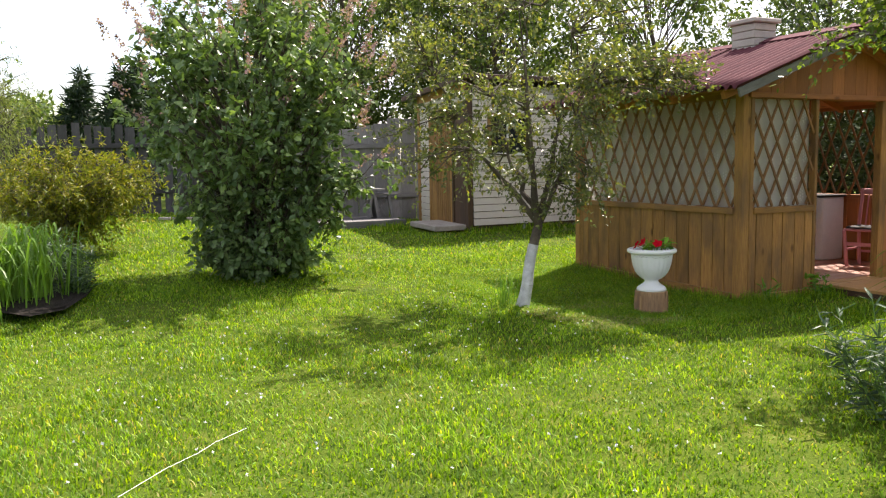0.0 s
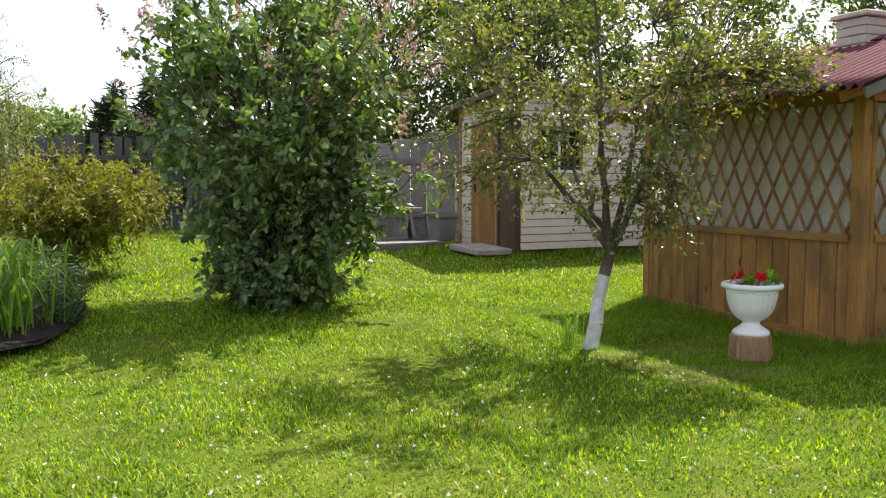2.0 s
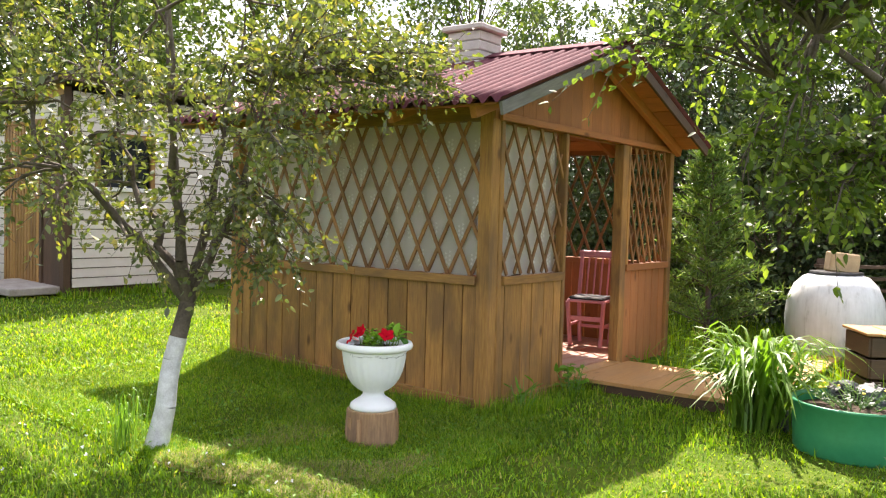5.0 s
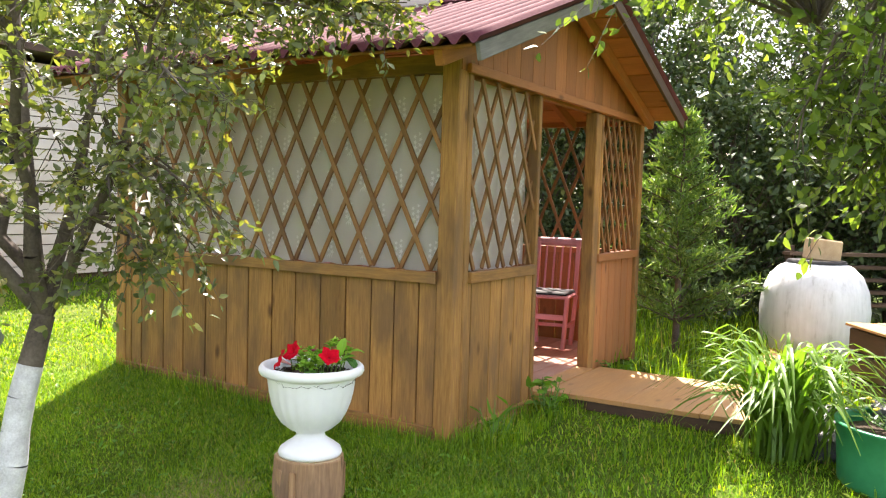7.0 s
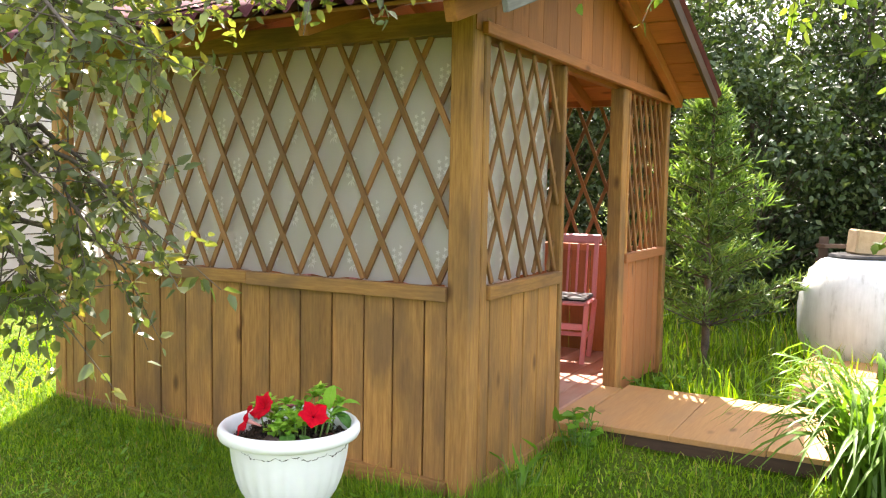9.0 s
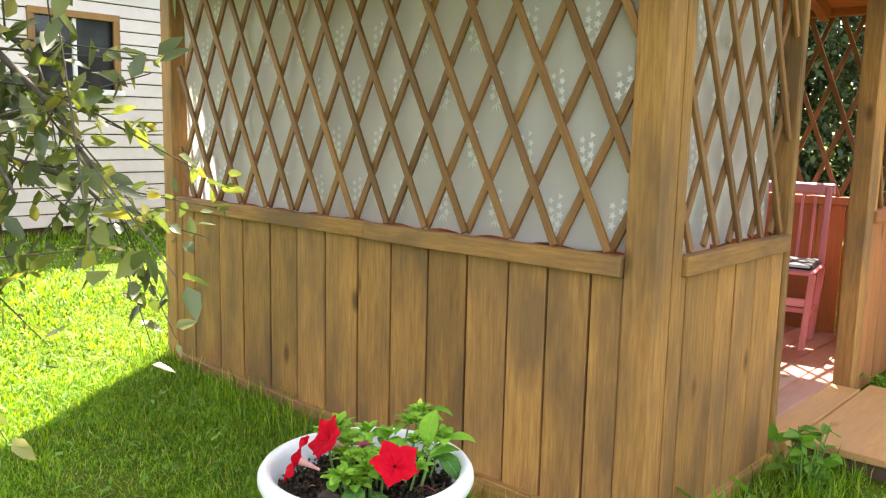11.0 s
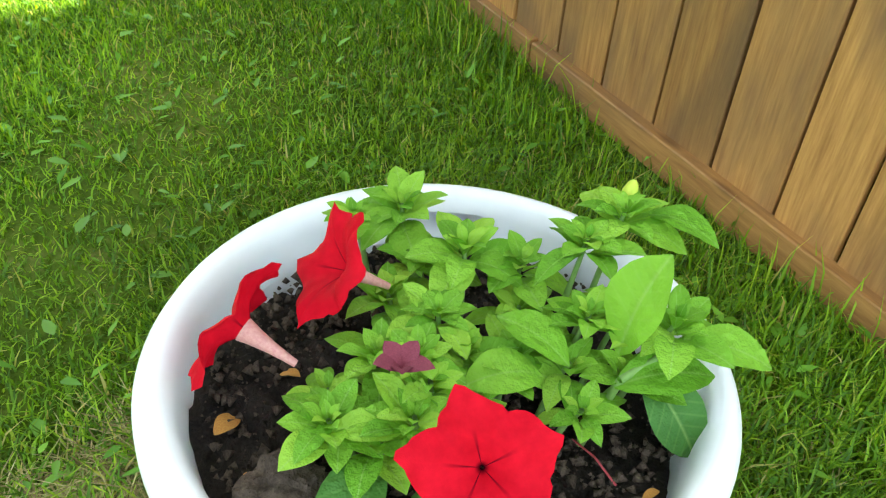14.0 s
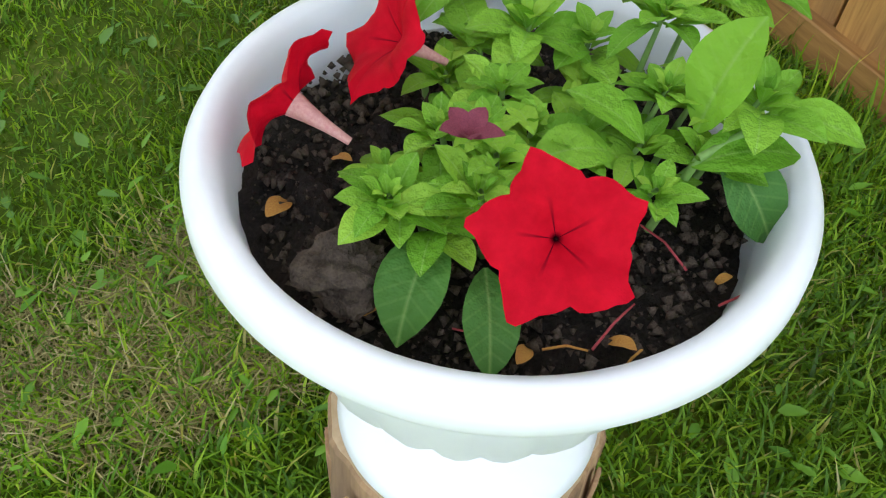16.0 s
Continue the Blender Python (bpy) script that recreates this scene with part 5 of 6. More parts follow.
lower = curve((0, 0, -0.03), (0.12, -0.035, 0.62), 5, 0.0, 0.004)
lower_rows = [(lower[k], lower[k + 1], r0, r1) for k, (r0, r1) in enumerate(((0.072, 0.062), (0.062, 0.057), (0.057, 0.054), (0.054, 0.052), (0.052, 0.05)))]
tree("apple_tree", AB, "young apple tree with limewashed trunk and airy olive-green crown", "tree", trunk_rows, limb_rows + rows_a, leaf_a, M_APPLE, lower=lower_rows)

# the tall lilac bush
LB = np.array((2.95, 9.35, gz(2.95, 9.35)))
tg = np.concatenate([blob(150, (0.0, 0.1, 2.25), (1.45, 1.3, 1.25), 0.5), blob(60, (0.1, 0, 1.1), (0.95, 0.9, 0.8), 0.5), blob(40, (0.05, 0, 0.45), (0.75, 0.75, 0.35), 0.4), blob(14, (0.95, -0.5, 1.35), (0.5, 0.4, 0.35), 0.2)])
tg[:, 2] = np.maximum(tg[:, 2], 0.12)
st = np.stack([0.25 * tg[:, 0], 0.25 * tg[:, 1], np.maximum(0.05, tg[:, 2] - 0.9)], 1)
rows_l, leaf_l = crown(tg, st, 0.33, 7, 14, 0.088, 0.62, 0.014, True, 0.05, 0.3)
stems = []
for k in range(7):
    a = k * 0.9
    pts = curve((0.12 * math.cos(a), 0.12 * math.sin(a), -0.05), (0.4 * math.cos(a), 0.4 * math.sin(a), 1.9), 5, 0.0, 0.03)
    stems += [(pts[j], pts[j + 1], 0.03 - 0.003 * j, 0.027 - 0.003 * j) for j in range(5)]
lilac = tree("lilac_bush", LB, "tall dense lilac bush with fading pink flower heads", "bush", stems, rows_l, leaf_l, M_LILAC)
heads = tg[np.argsort(-tg[:, 2] + 0.5 * rng.normal(size=len(tg)))][:95]
for h in heads:
    out = unit(h - np.array((0, 0, 1.7)))
    base = h + 0.30 * out + np.array((0, 0, 0.08))
    k = 46
    t = rng.uniform(0, 1, (k, 1))
    ax = unit(out + np.array((0, 0, 0.8)))
    hp = ax * 0.2 * t + unit(rng.normal(size=(k, 3))) * 0.055 * (1.1 - t)
    hl = leaves(hp, rng.normal(size=(k, 3)), rng.normal(size=(k, 3)), np.full(k, 0.032), np.full(k, 0.028))
    part("flower_head", tri_mesh("flower_head", *hl), M_BLOSSOM, lilac, "fading pinkish lilac flower head", at=pose(*(LB + base)))["kind"] = "stuff"

# the golden bush, arching, on a short dark leg
GBP = np.array((1.15, 12.1, gz(1.15, 12.1)))
tg = np.concatenate([blob(100, (0.0, 0, 1.0), (1.2, 1.0, 0.52), 0.5, 0.5), blob(36, (0.05, -0.1, 0.5), (0.7, 0.6, 0.35), 0.2)])
st = np.stack([0.1 * tg[:, 0], 0.1 * tg[:, 1], np.full(len(tg), 0.25)], 1)
rows_g, leaf_g = crown(tg, st, 0.34, 9, 16, 0.07, 0.3, 0.01, False, 0.25, 0.35)
tree("golden_bush", GBP, "arching golden-green bush growing in the flower bed", "bush", [((0, 0, -0.05), (0.02, 0, 0.4), 0.05, 0.04)], rows_g, leaf_g, M_GOLDBUSH)

# the pale weeping shrub at the edge of the lawn
WB = np.array((-0.1, 13.7, gz(0, 13.7)))
tg = blob(120, (0, 0, 2.1), (1.0, 1.0, 1.5), 0.4)
st = np.stack([0.1 * tg[:, 0], 0.1 * tg[:, 1], np.maximum(0.3, tg[:, 2] - 0.6)], 1)
rows_w, leaf_w = crown(tg, st, 0.5, 7, 18, 0.06, 0.22, 0.01, False, 0.2, 0.9)
tree("weeping_willow", WB, "pale grey-green weeping willow shrub beside the flower bed", "tree", [((0, 0, -0.05), (0, 0, 1.7), 0.05, 0.03)], rows_w, leaf_w, M_WILLOW)


def strap_clump(name, base, count, height, reach, width, mat, label, category, upright=0.6, splay=0.12, singly=False):
    """Long arching strap leaves from one crown."""
    vs, ts, b0 = [], [], 0
    seg = 7
    for k in range(count):
        a = rng.uniform(0, 2 * math.pi)
        h = height * rng.uniform(0.55, 1.1)
        r = reach * rng.uniform(0.15, 1.0) ** upright
        foot = np.array([splay * rng.normal(), splay * rng.normal(), -0.02])
        d = np.array([math.cos(a), math.sin(a), 0])
        s = np.array([-math.sin(a), math.cos(a), 0])
        w = width * rng.uniform(0.7, 1.2)
        tw = rng.uniform(-0.4, 0.4)
        for i in range(seg + 1):
            t = i / seg
            bend = r / reach
            c = foot + d * r * t ** 1.4 + np.array([0, 0, h * (math.sin(min(1.0, t) * (1.57 + 0.9 * bend)) if bend > 0.4 else t)])
            ww = w * (0.6 + 0.9 * t - 1.45 * t * t * t) * 0.5 + 0.0005
            ss = s * math.cos(tw * t) + np.array([0, 0, 1]) * math.sin(tw * t)
            vs += [c - ss * ww, c + np.array([0, 0, -0.25 * ww]), c + ss * ww]
        for i in range(seg):
            q = b0 + 3 * i
            for o in (0, 1):
                ts += [(q + o, q + o + 1, q + o + 4), (q + o, q + o + 4, q + o + 3)]
        b0 += 3 * (seg + 1)
    ob = thing(name, base, label, category)
    vs, ts = np.array(vs), np.array(ts)
    if singly:
        nv, nt = 3 * (seg + 1), 4 * seg
        for k in range(count):
            part("strap_leaf", tri_mesh("strap_leaf", vs[k * nv:(k + 1) * nv], ts[k * nt:(k + 1) * nt] - k * nv), mat, ob, at=pose(*base), smooth=True)
    else:
        part("sword_leaves", tri_mesh("sword_leaves", vs, ts), mat, ob, at=pose(*base), smooth=True)["kind"] = "stuff"
    return ob


strap_clump("daylily", (7.78, 4.12, 0), 230, 0.62, 0.68, 0.026, M_DAYLILY, "large daylily clump of arching glossy green strap leaves", "plant", 0.5, 0.09, True)
strap_clump("iris_clump", (0.42, 8.75, gz(0.4, 8.7)), 200, 0.78, 0.5, 0.024, M_IRIS, "clump of upright iris sword leaves in the bed", "plant", 0.6, 0.2, True)
strap_clump("iris_clump", (0.1, 8.3, gz(0.0, 8.3)), 140, 0.7, 0.45, 0.024, M_IRIS, "clump of upright iris sword leaves in the bed", "plant", 0.6, 0.2, True)
strap_clump("grass_tuft", (4.73, 6.66, 0.0), 40, 0.34, 0.14, 0.009, M_IRIS, "tuft of tall uncut grass beside the apple trunk", "grass", 0.6, 0.05)


def leafy_plant(name, base, n, height, spread, leaf, wide, mat, label, category, stems=14):
    rows, P, D = [], [], []
    for k in range(stems):
        a, r = rng.uniform(0, 6.283), spread * math.sqrt(rng.uniform(0, 1))
        foot = np.array((0.3 * r * math.cos(a), 0.3 * r * math.sin(a), -0.02))
        tip = np.array((r * math.cos(a), r * math.sin(a), height * rng.uniform(0.6, 1.05)))
        rows.append((foot, tip, 0.004, 0.002))
        t = rng.uniform(0.12, 1.0, (n // stems, 1))
        P.append(foot + (tip - foot) * t)
        D.append(rng.normal(size=(n // stems, 3)) * np.array((1, 1, 0.3)) + np.array((0, 0, 0.45)))
    P, D = np.concatenate(P), np.concatenate(D)
    ob = thing(name, base, label, category)
    part("stem", tri_mesh("stem", *tubes(rows, 5)), M_STEM, ob, at=pose(*base))["kind"] = "stuff"
    size = leaf * rng.uniform(0.6, 1.2, len(P))
    part("foliage", tri_mesh("foliage", *leaves(P, D, np.tile((0, 0, 1.0), (len(P), 1)) + 0.3 * rng.normal(size=P.shape), size, size * wide, True)), mat, ob, at=pose(*base))["kind"] = "stuff"
    return ob


leafy_plant("phlox", (4.68, 2.5, 0), 1000, 0.64, 0.46, 0.11, 0.2, M_BLUEPLANT, "bushy phlox plant with narrow leaves at the lawn's edge", "plant", 45)
leafy_plant("bed_plant", (1.0, 9.6, gz(1, 9.6)), 700, 0.42, 0.4, 0.1, 0.22, M_BLUEPLANT, "dark bluish-green perennial growing in the bed", "plant", 30)
leafy_plant("bed_plant", (0.95, 9.0, gz(1, 9.0)), 500, 0.32, 0.35, 0.09, 0.22, M_BLUEPLANT, "dark bluish-green perennial growing in the bed", "plant", 26)
leafy_plant("bed_plant", (0.8, 10.8, gz(1, 10.8)), 600, 0.5, 0.45, 0.1, 0.22, M_BLUEPLANT, "dark bluish-green perennial growing in the bed", "plant", 30)
leafy_plant("bed_plant", (0.65, 10.2, gz(1, 10)), 600, 0.5, 0.4, 0.1, 0.22, M_BLUEPLANT, "dark bluish-green perennial growing in the bed", "plant", 30)
leafy_plant("weed", (7.08, 5.52, 0), 20, 0.22, 0.12, 0.13, 0.3, M_LAWN_LEAF, "dandelion with jagged leaves beside the corner post", "plant", 8)
leafy_plant("weed", (7.75, 5.5, 0), 90, 0.26, 0.14, 0.07, 0.6, M_LAWN_LEAF, "leafy weed growing at the foot of the boards", "plant", 10)
leafy_plant("weed", (9.3, 5.5, 0), 120, 0.12, 0.25, 0.07, 0.6, M_LAWN_LEAF, "low leafy weed growing beside the walkway", "plant", 14)
bed = part("flower_bed", lump("flower_bed", 1.0, 0.06, 5.0, 3, 0.2), M_SOIL, at=pose(0.4, 9.9, gz(0.4, 9.9)) @ Matrix.Diagonal((0.85, 2.0, 0.6, 1)))
tagged(bed, "dark earth flower bed at the edge of the lawn", "flower bed", kind="structure")

# the plum tree whose boughs reach in
PB = np.array((7.75, 2.35, 0))
tg = np.concatenate([blob(85, (-0.9, 0.1, 3.15), (1.75, 1.3, 0.75), 0.35), blob(14, (-1.2, 0.25, 1.65), (0.4, 0.35, 0.3), 0.2), blob(12, (-0.7, 0.15, 1.75), (0.5, 0.4, 0.35), 0.2), blob(3, (-0.9, 1.3, 2.45), (0.4, 0.3, 0.15), 0.2), blob(10, (-0.3, -0.7, 1.9), (0.6, 0.5, 0.4), 0.2)])
PLUM_REACH = np.array((0.45, 1.15, 0))
pk = [np.array(p) + 0.7 * PLUM_REACH for p in ((-0.5, 0.2, 1.75), (0.5, 0.5, 2.1), (-0.3, 0.9, 2.3), (0.1, -0.5, 2.0), (-1.1, 0.5, 2.4))]
limb_rows, starts = [], []
for mpt in pk:
    pts = curve((0.05, 0, 1.0), mpt, 5, 0.05, 0.04)
    limb_rows += [(pts[k], pts[k + 1], 0.05 - 0.006 * k, 0.044 - 0.006 * k) for k in range(5)]
for t in tg:
    starts.append(min(pk, key=lambda c: np.linalg.norm(c - t - PLUM_REACH)))
rows_p, leaf_p = crown(tg + PLUM_REACH, starts, 0.42, 7, 14, 0.065, 0.6, 0.014, True, 0.12, 0.3)
tree("plum_tree", PB, "spreading plum tree with bright green leaves by the walkway", "tree", [((0, 0, -0.05), (0.03, 0, 0.5), 0.085, 0.075), ((0.03, 0, 0.5), (0.05, 0, 1.02), 0.075, 0.065)], limb_rows + rows_p, leaf_p, M_PLUM)


def conifer(name, base, height, radius, mat, label, needle=0.09, tiers=16, per=9, dens=34, droop=0.15, up=0.0, group=""):
    rows, P, D = [((0, 0, -0.05), (0, 0, height * 0.97), 0.012 * height + 0.01, 0.008)], [], []
    for i in range(tiers):
        f = (i + 0.6) / tiers
        z = height * (0.1 + 0.88 * f)
        for k in range(per):
            a = rng.uniform(0, 6.283)
            ln = radius * (1.05 - f) ** 0.8 * rng.uniform(0.7, 1.15)
            d = np.array((math.cos(a), math.sin(a), up - droop + rng.uniform(-0.1, 0.15)))
            b = np.array((0, 0, z)) + d * ln
            rows.append((np.array((0, 0, z)), b, 0.006 + 0.004 * ln, 0.003))
            m = int(dens * (0.4 + ln / radius))
            t = rng.uniform(0.15, 1.05, (m, 1))
            P.append(np.array((0, 0, z)) + d * ln * t + rng.normal(0, 0.03 * radius, (m, 3)))
            D.append(rng.normal(size=(m, 3)) + d * 0.8 + np.array((0, 0, up * 1.5)))
    P, D = np.concatenate(P), np.concatenate(D)
    size = needle * rng.uniform(0.7, 1.3, len(P))
    return tree(name, base, label, "tree", rows[:1], rows[1:], leaves(P, D, rng.normal(size=P.shape), size, size * 0.16, False, 0.05), mat, group=group)


conifer("young_pine", (10.55, 5.45, 0), 2.2, 0.7, M_PINE, "young soft green pine beside the summerhouse", 0.10, 15, 8, 55, 0.0, 0.35)


def wood_tree(name, x, y, height, radius, n, leaf, mat, label, low=0.25, per=16, twig=0.9, group="", wide=0.6):
    base = np.array((x, y, gz(x, y)))
    mid = height * (low + 1) / 2
    tg = blob(n, (0, 0, mid), (radius, radius, height * (1 - low) / 2), 0.45)
    st = np.stack([0.15 * tg[:, 0], 0.15 * tg[:, 1], np.maximum(height * 0.12, tg[:, 2] - radius * 0.7)], 1)
    rows, lv = crown(tg, st, twig, 5, per, leaf, wide, 0.005 * radius + 0.004, False, 0.2, 0.3, False, 0.8)
    tr = curve((0, 0, -0.1), (0.1 * radius, 0, height * 0.9), 6, 0.0, 0.04 * radius)
    r0 = 0.01 * height + 0.015
    return tree(name, base, label, "tree", [(tr[k], tr[k + 1], r0 * (1 - k / 6.5), r0 * (1 - (k + 1) / 6.5)) for k in range(6)], rows, lv, mat, group=group)


EDGE = "trees at the wood's edge"
GREEN_LABEL = "leafy green tree at the edge of the wood"
for x, y, h, r, n in ((11.5, 18.5, 8.5, 3.0, 120), (8.2, 20.5, 9.0, 3.0, 120), (15.5, 17.0, 9.0, 3.2, 120), (19.0, 14.5, 9.5, 3.4, 120), (7.6, 24.0, 9.0, 2.4, 90), (13.5, 22.5, 11.0, 3.4, 110), (21.0, 9.5, 9.0, 3.4, 110)):
    wood_tree("birch_tree", x, y, h, r, n, 0.15, M_BIRCH, GREEN_LABEL, 0.06, 26, 1.0, EDGE)
for x, y, h, r, n, m in ((14.4, 9.6, 5.2, 2.0, 110, M_THICKET), (14.2, 7.0, 5.6, 1.9, 130, M_THICKET), (15.6, 4.6, 5.8, 2.2, 120, M_THICKET), (13.6, 2.2, 4.6, 1.9, 110, M_THICKET), (16.5, 1.5, 6.5, 2.4, 110, M_THICKET), (13.2, 11.6, 4.0, 1.6, 80, M_THICKET), (13.4, 5.6, 3.0, 1.2, 90, M_THICKET), (11.9, 9.3, 2.9, 1.1, 70, M_THICKET), (14.3, 3.9, 4.4, 1.6, 110, M_THICKET), (13.0, 7.9, 3.4, 1.2, 90, M_THICKET), (17.8, 5.6, 6.5, 2.6, 110, M_THICKET)):
    wood_tree("garden_tree", x, y, h, r, n, 0.09, m, "dense leafy tree growing behind the summerhouse", 0.04, 27, 0.7, "trees behind the summerhouse", 0.35 if m is M_WILLOW else 0.6)
for k in range(16):
    x = -14 + k * 1.75 + rng.uniform(-0.5, 0.5)
    y = 40 + rng.uniform(-5, 8)
    if k % 3 == 1:
        conifer("spruce", (x, y, gz(x, y)), rng.uniform(4.6, 6.2), 1.3, M_SPRUCE, "dark spruce in the far wood", 0.5, 13, 8, 14, 0.25, 0.0, "far spruces")
    else:
        wood_tree("far_tree", x, y, rng.uniform(3.6, 5.2), rng.uniform(1.7, 2.4), 50, 0.3, M_BIRCH if k % 2 else M_LILAC, "distant tree beyond the garden fence", 0.08, 12, 0.9, "far trees")
for x, y, h in ((3.6, 27.0, 4.0), (4.4, 29.5, 4.6), (2.6, 31.0, 3.9)):
    conifer("spruce", (x, y, gz(x, y)), h, 1.5, M_SPRUCE, "dark spruce behind the garden fence", 0.4, 15, 9, 18, 0.25, 0.0, "far spruces")

# ---- fences ----


def fence(name, a, b, height, wide, gap, wood_set, label, wave=0.0, thick=0.024):
    ob = thing(name, (a[0], a[1], gz(*a)), label, "fence", kind="structure")
    a, b = np.array(a, float), np.array(b, float)
    ln = np.linalg.norm(b - a)
    d = (b - a) / ln
    ang = math.degrees(math.atan2(d[1], d[0]))
    u = 0.0
    while u < ln:
        w = wide * rng.uniform(0.8, 1.25)
        p = a + d * (u + w / 2)
        h = height + wave * math.sin(u * 2.4 + 0.6) + rng.uniform(-0.05, 0.05)
        z = gz(*p)
        board("fence_board", ob, (round(w, 2), thick, round(h, 2)), (p[0], p[1], z + h / 2 - 0.02), wood_set["z"], (rng.uniform(-1, 1), rng.uniform(-0.7, 0.7), ang))
        u += w + gap * rng.uniform(0.6, 1.5)
    nrm = np.array((-d[1], d[0])) * 0.045
    mid = (a + b) / 2 + nrm
    for z in (0.45, height - 0.45):
        board("fence_rail", ob, (ln, 0.05, 0.09), (mid[0], mid[1], gz(*mid) + z), wood_set["x"], (0, 0, ang))
    return ob


fence("board_fence", (7.75, 14.35), (4.6, 16.2), 1.86, 0.27, 0.006, GREY, "weathered grey fence of wide upright boards beside the shed", 0.09)
fence("picket_fence", (4.4, 17.9), (-6.5, 19.6), 1.86, 0.16, 0.06, GREYBACKLIT, "old grey board fence with narrow gaps at the garden's end")

# ---- deck and bench ----
deck = thing("low_deck", (5.9, 14.3, gz(5.9, 14.3)), "low weathered grey wooden deck by the fence", "deck", kind="structure")
dz = gz(6, 13.6) + 0.1
for k in range(9):
    yy = 13.45 + k * 0.152
    board("deck_board", deck, (1.75, 0.145, 0.03), (5.85, yy, dz + rng.uniform(-0.003, 0.003)), GREY["x"])
board("deck_joist", deck, (1.75, 0.04, 0.12), (5.85, 13.4, dz - 0.06), GREY["x"])
board("deck_joist", deck, (1.7, 0.04, 0.12), (5.85, 14.5, dz - 0.06), GREY["x"])
for k in range(6):
    cx, cy = 3.0 + k * 0.24, 16.4 - k * 0.1
    c = board("edging_stone", None, (0.22, 0.08, 0.07), (cx, cy, gz(cx, cy) + 0.03), M_CONCRETE, (0, 0, -22), 0.01)
    tagged(c, "pale concrete edging stone lying in the grass", "edging", "edging stones")


def bench(x, y, z, length, height, turn, label):
    ob = thing("bench", (x, y, z), label, "bench")
    m = pose(x, y, z, 0, 0, turn)
    for sy in (-0.1, 0.1):
        part("seat_plank", box(length, 0.19, 0.04, 0.006, GREY["x"]), GREY["x"], ob, at=m @ pose(0, sy, height - 0.02))
    for sx in (-1, 1):
        part("leg_slab", box(0.05, 0.34, height - 0.04, 0.006, GREY["z"]), GREY["z"], ob, at=m @ pose(sx * (length / 2 - 0.16), 0, height / 2 - 0.02, 0, sx * -9, 0))
        part("brace", box(0.035, 0.05, height * 0.9, 0.004, GREY["z"]), GREY["z"], ob, at=m @ pose(sx * (length / 2 - 0.33), 0.0, height / 2 - 0.02, 0, sx * 32, 0))
    return ob


bench(5.85, 14.25, dz + 0.015, 1.5, 0.55, -8, "weathered grey plank bench with slab legs on the deck")
bench(6.55, 14.15, dz + 0.015, 0.7, 0.46, -20, "short weathered grey plank stool on the deck")

# ---- things by the walkway ----
tank = thing("water_tank", (11.2, 4.38, 0), "rounded white water tank with dark drip stains and flat lid", "tank")
part("tank_body", lathe([(0.0005, 0.0), (0.36, 0.0), (0.42, 0.06), (0.46, 0.25), (0.47, 0.45), (0.45, 0.62), (0.39, 0.76), (0.31, 0.84), (0.24, 0.868), (0.0005, 0.868)], 40), M_TARP, tank, at=pose(11.2, 4.38, 0), smooth=True)
part("tank_lid", lathe([(0.0005, 0.868), (0.25, 0.868), (0.255, 0.88), (0.245, 0.894), (0.0005, 0.896)], 32), M_BLACK, tank, "dark flat lid", at=pose(11.2, 4.38, 0))
blk = board("wood_block", None, (0.3, 0.15, 0.2), (11.25, 4.34, 0.985), M_LOGTOP, (0, 6, -55), 0.014)
tagged(blk, "pale weathered split wood block resting on the tank lid", "block")
for k in range(3):
    crate = thing("wooden_crate", (9.45 + 0.5 * k, 3.8 - 0.35 * k, 0), "brown slatted wooden crate beside the walkway", "crate", "wooden crates")
    m = pose(9.5 + 0.55 * k, 3.65 - 0.35 * k, 0, 0, 0, 30)
    for z in (0.09, 0.26, 0.43):
        for sy in (-0.2, 0.2):
            part("crate_slat", box(0.5, 0.02, 0.15, 0.004, BROWN["x"]), BROWN["x"], crate, at=m @ pose(0, sy, z))
        for sx in (-0.25, 0.25):
            part("crate_slat", box(0.02, 0.38, 0.15, 0.004, BROWN["y"]), BROWN["y"], crate, at=m @ pose(sx, 0, z))
    for j in range(4):
        part("lid_board", box(0.56, 0.11, 0.022, 0.004, DECK["x"]), DECK["x"], crate, at=m @ pose(0, -0.17 + 0.115 * j, 0.525 + 0.004 * (j % 2)))
tub = thing("green_tub", (7.57, 3.48, 0), "round green enamelled tub planted with small yellow flowers", "tub")
part("tub_wall", lathe([(0.0005, 0.0), (0.33, 0.0), (0.345, 0.02), (0.352, 0.15), (0.36, 0.29), (0.37, 0.3), (0.37, 0.312), (0.355, 0.314), (0.345, 0.3), (0.335, 0.2)], 56), M_GREENPAINT, tub, at=pose(7.57, 3.48, 0), smooth=True)
part("tub_soil", lathe([(0.345, 0.25), (0.2, 0.275), (0.0005, 0.285)], 40, lambda a, h: 1 + 0.0 * a), M_CLOD, tub, at=pose(7.57, 3.48, 0), smooth=True)
tp_leaf = leafy_plant("tub_plant", (7.57, 3.48, 0.27), 420, 0.12, 0.3, 0.035, 0.5, M_BLUEPLANT, "low small-leaved plants growing in the green tub", "plant", 40)
M_YELLOW = speckled("yellow_petals", (0.7, 0.5, 0.03), (0.8, 0.62, 0.05), 20.0, 0.6, 0.1)
for k in range(9):
    a, r = rng.uniform(0, 6.28), 0.28 * math.sqrt(rng.uniform())
    part("yellow_flower", lump("yellow_flower", 0.012, 0.6, k, 1, 0.3, M_YELLOW), M_YELLOW, tp_leaf, at=pose(7.57 + r * math.cos(a), 3.48 + r * math.sin(a), 0.38 + rng.uniform(0, 0.03)))
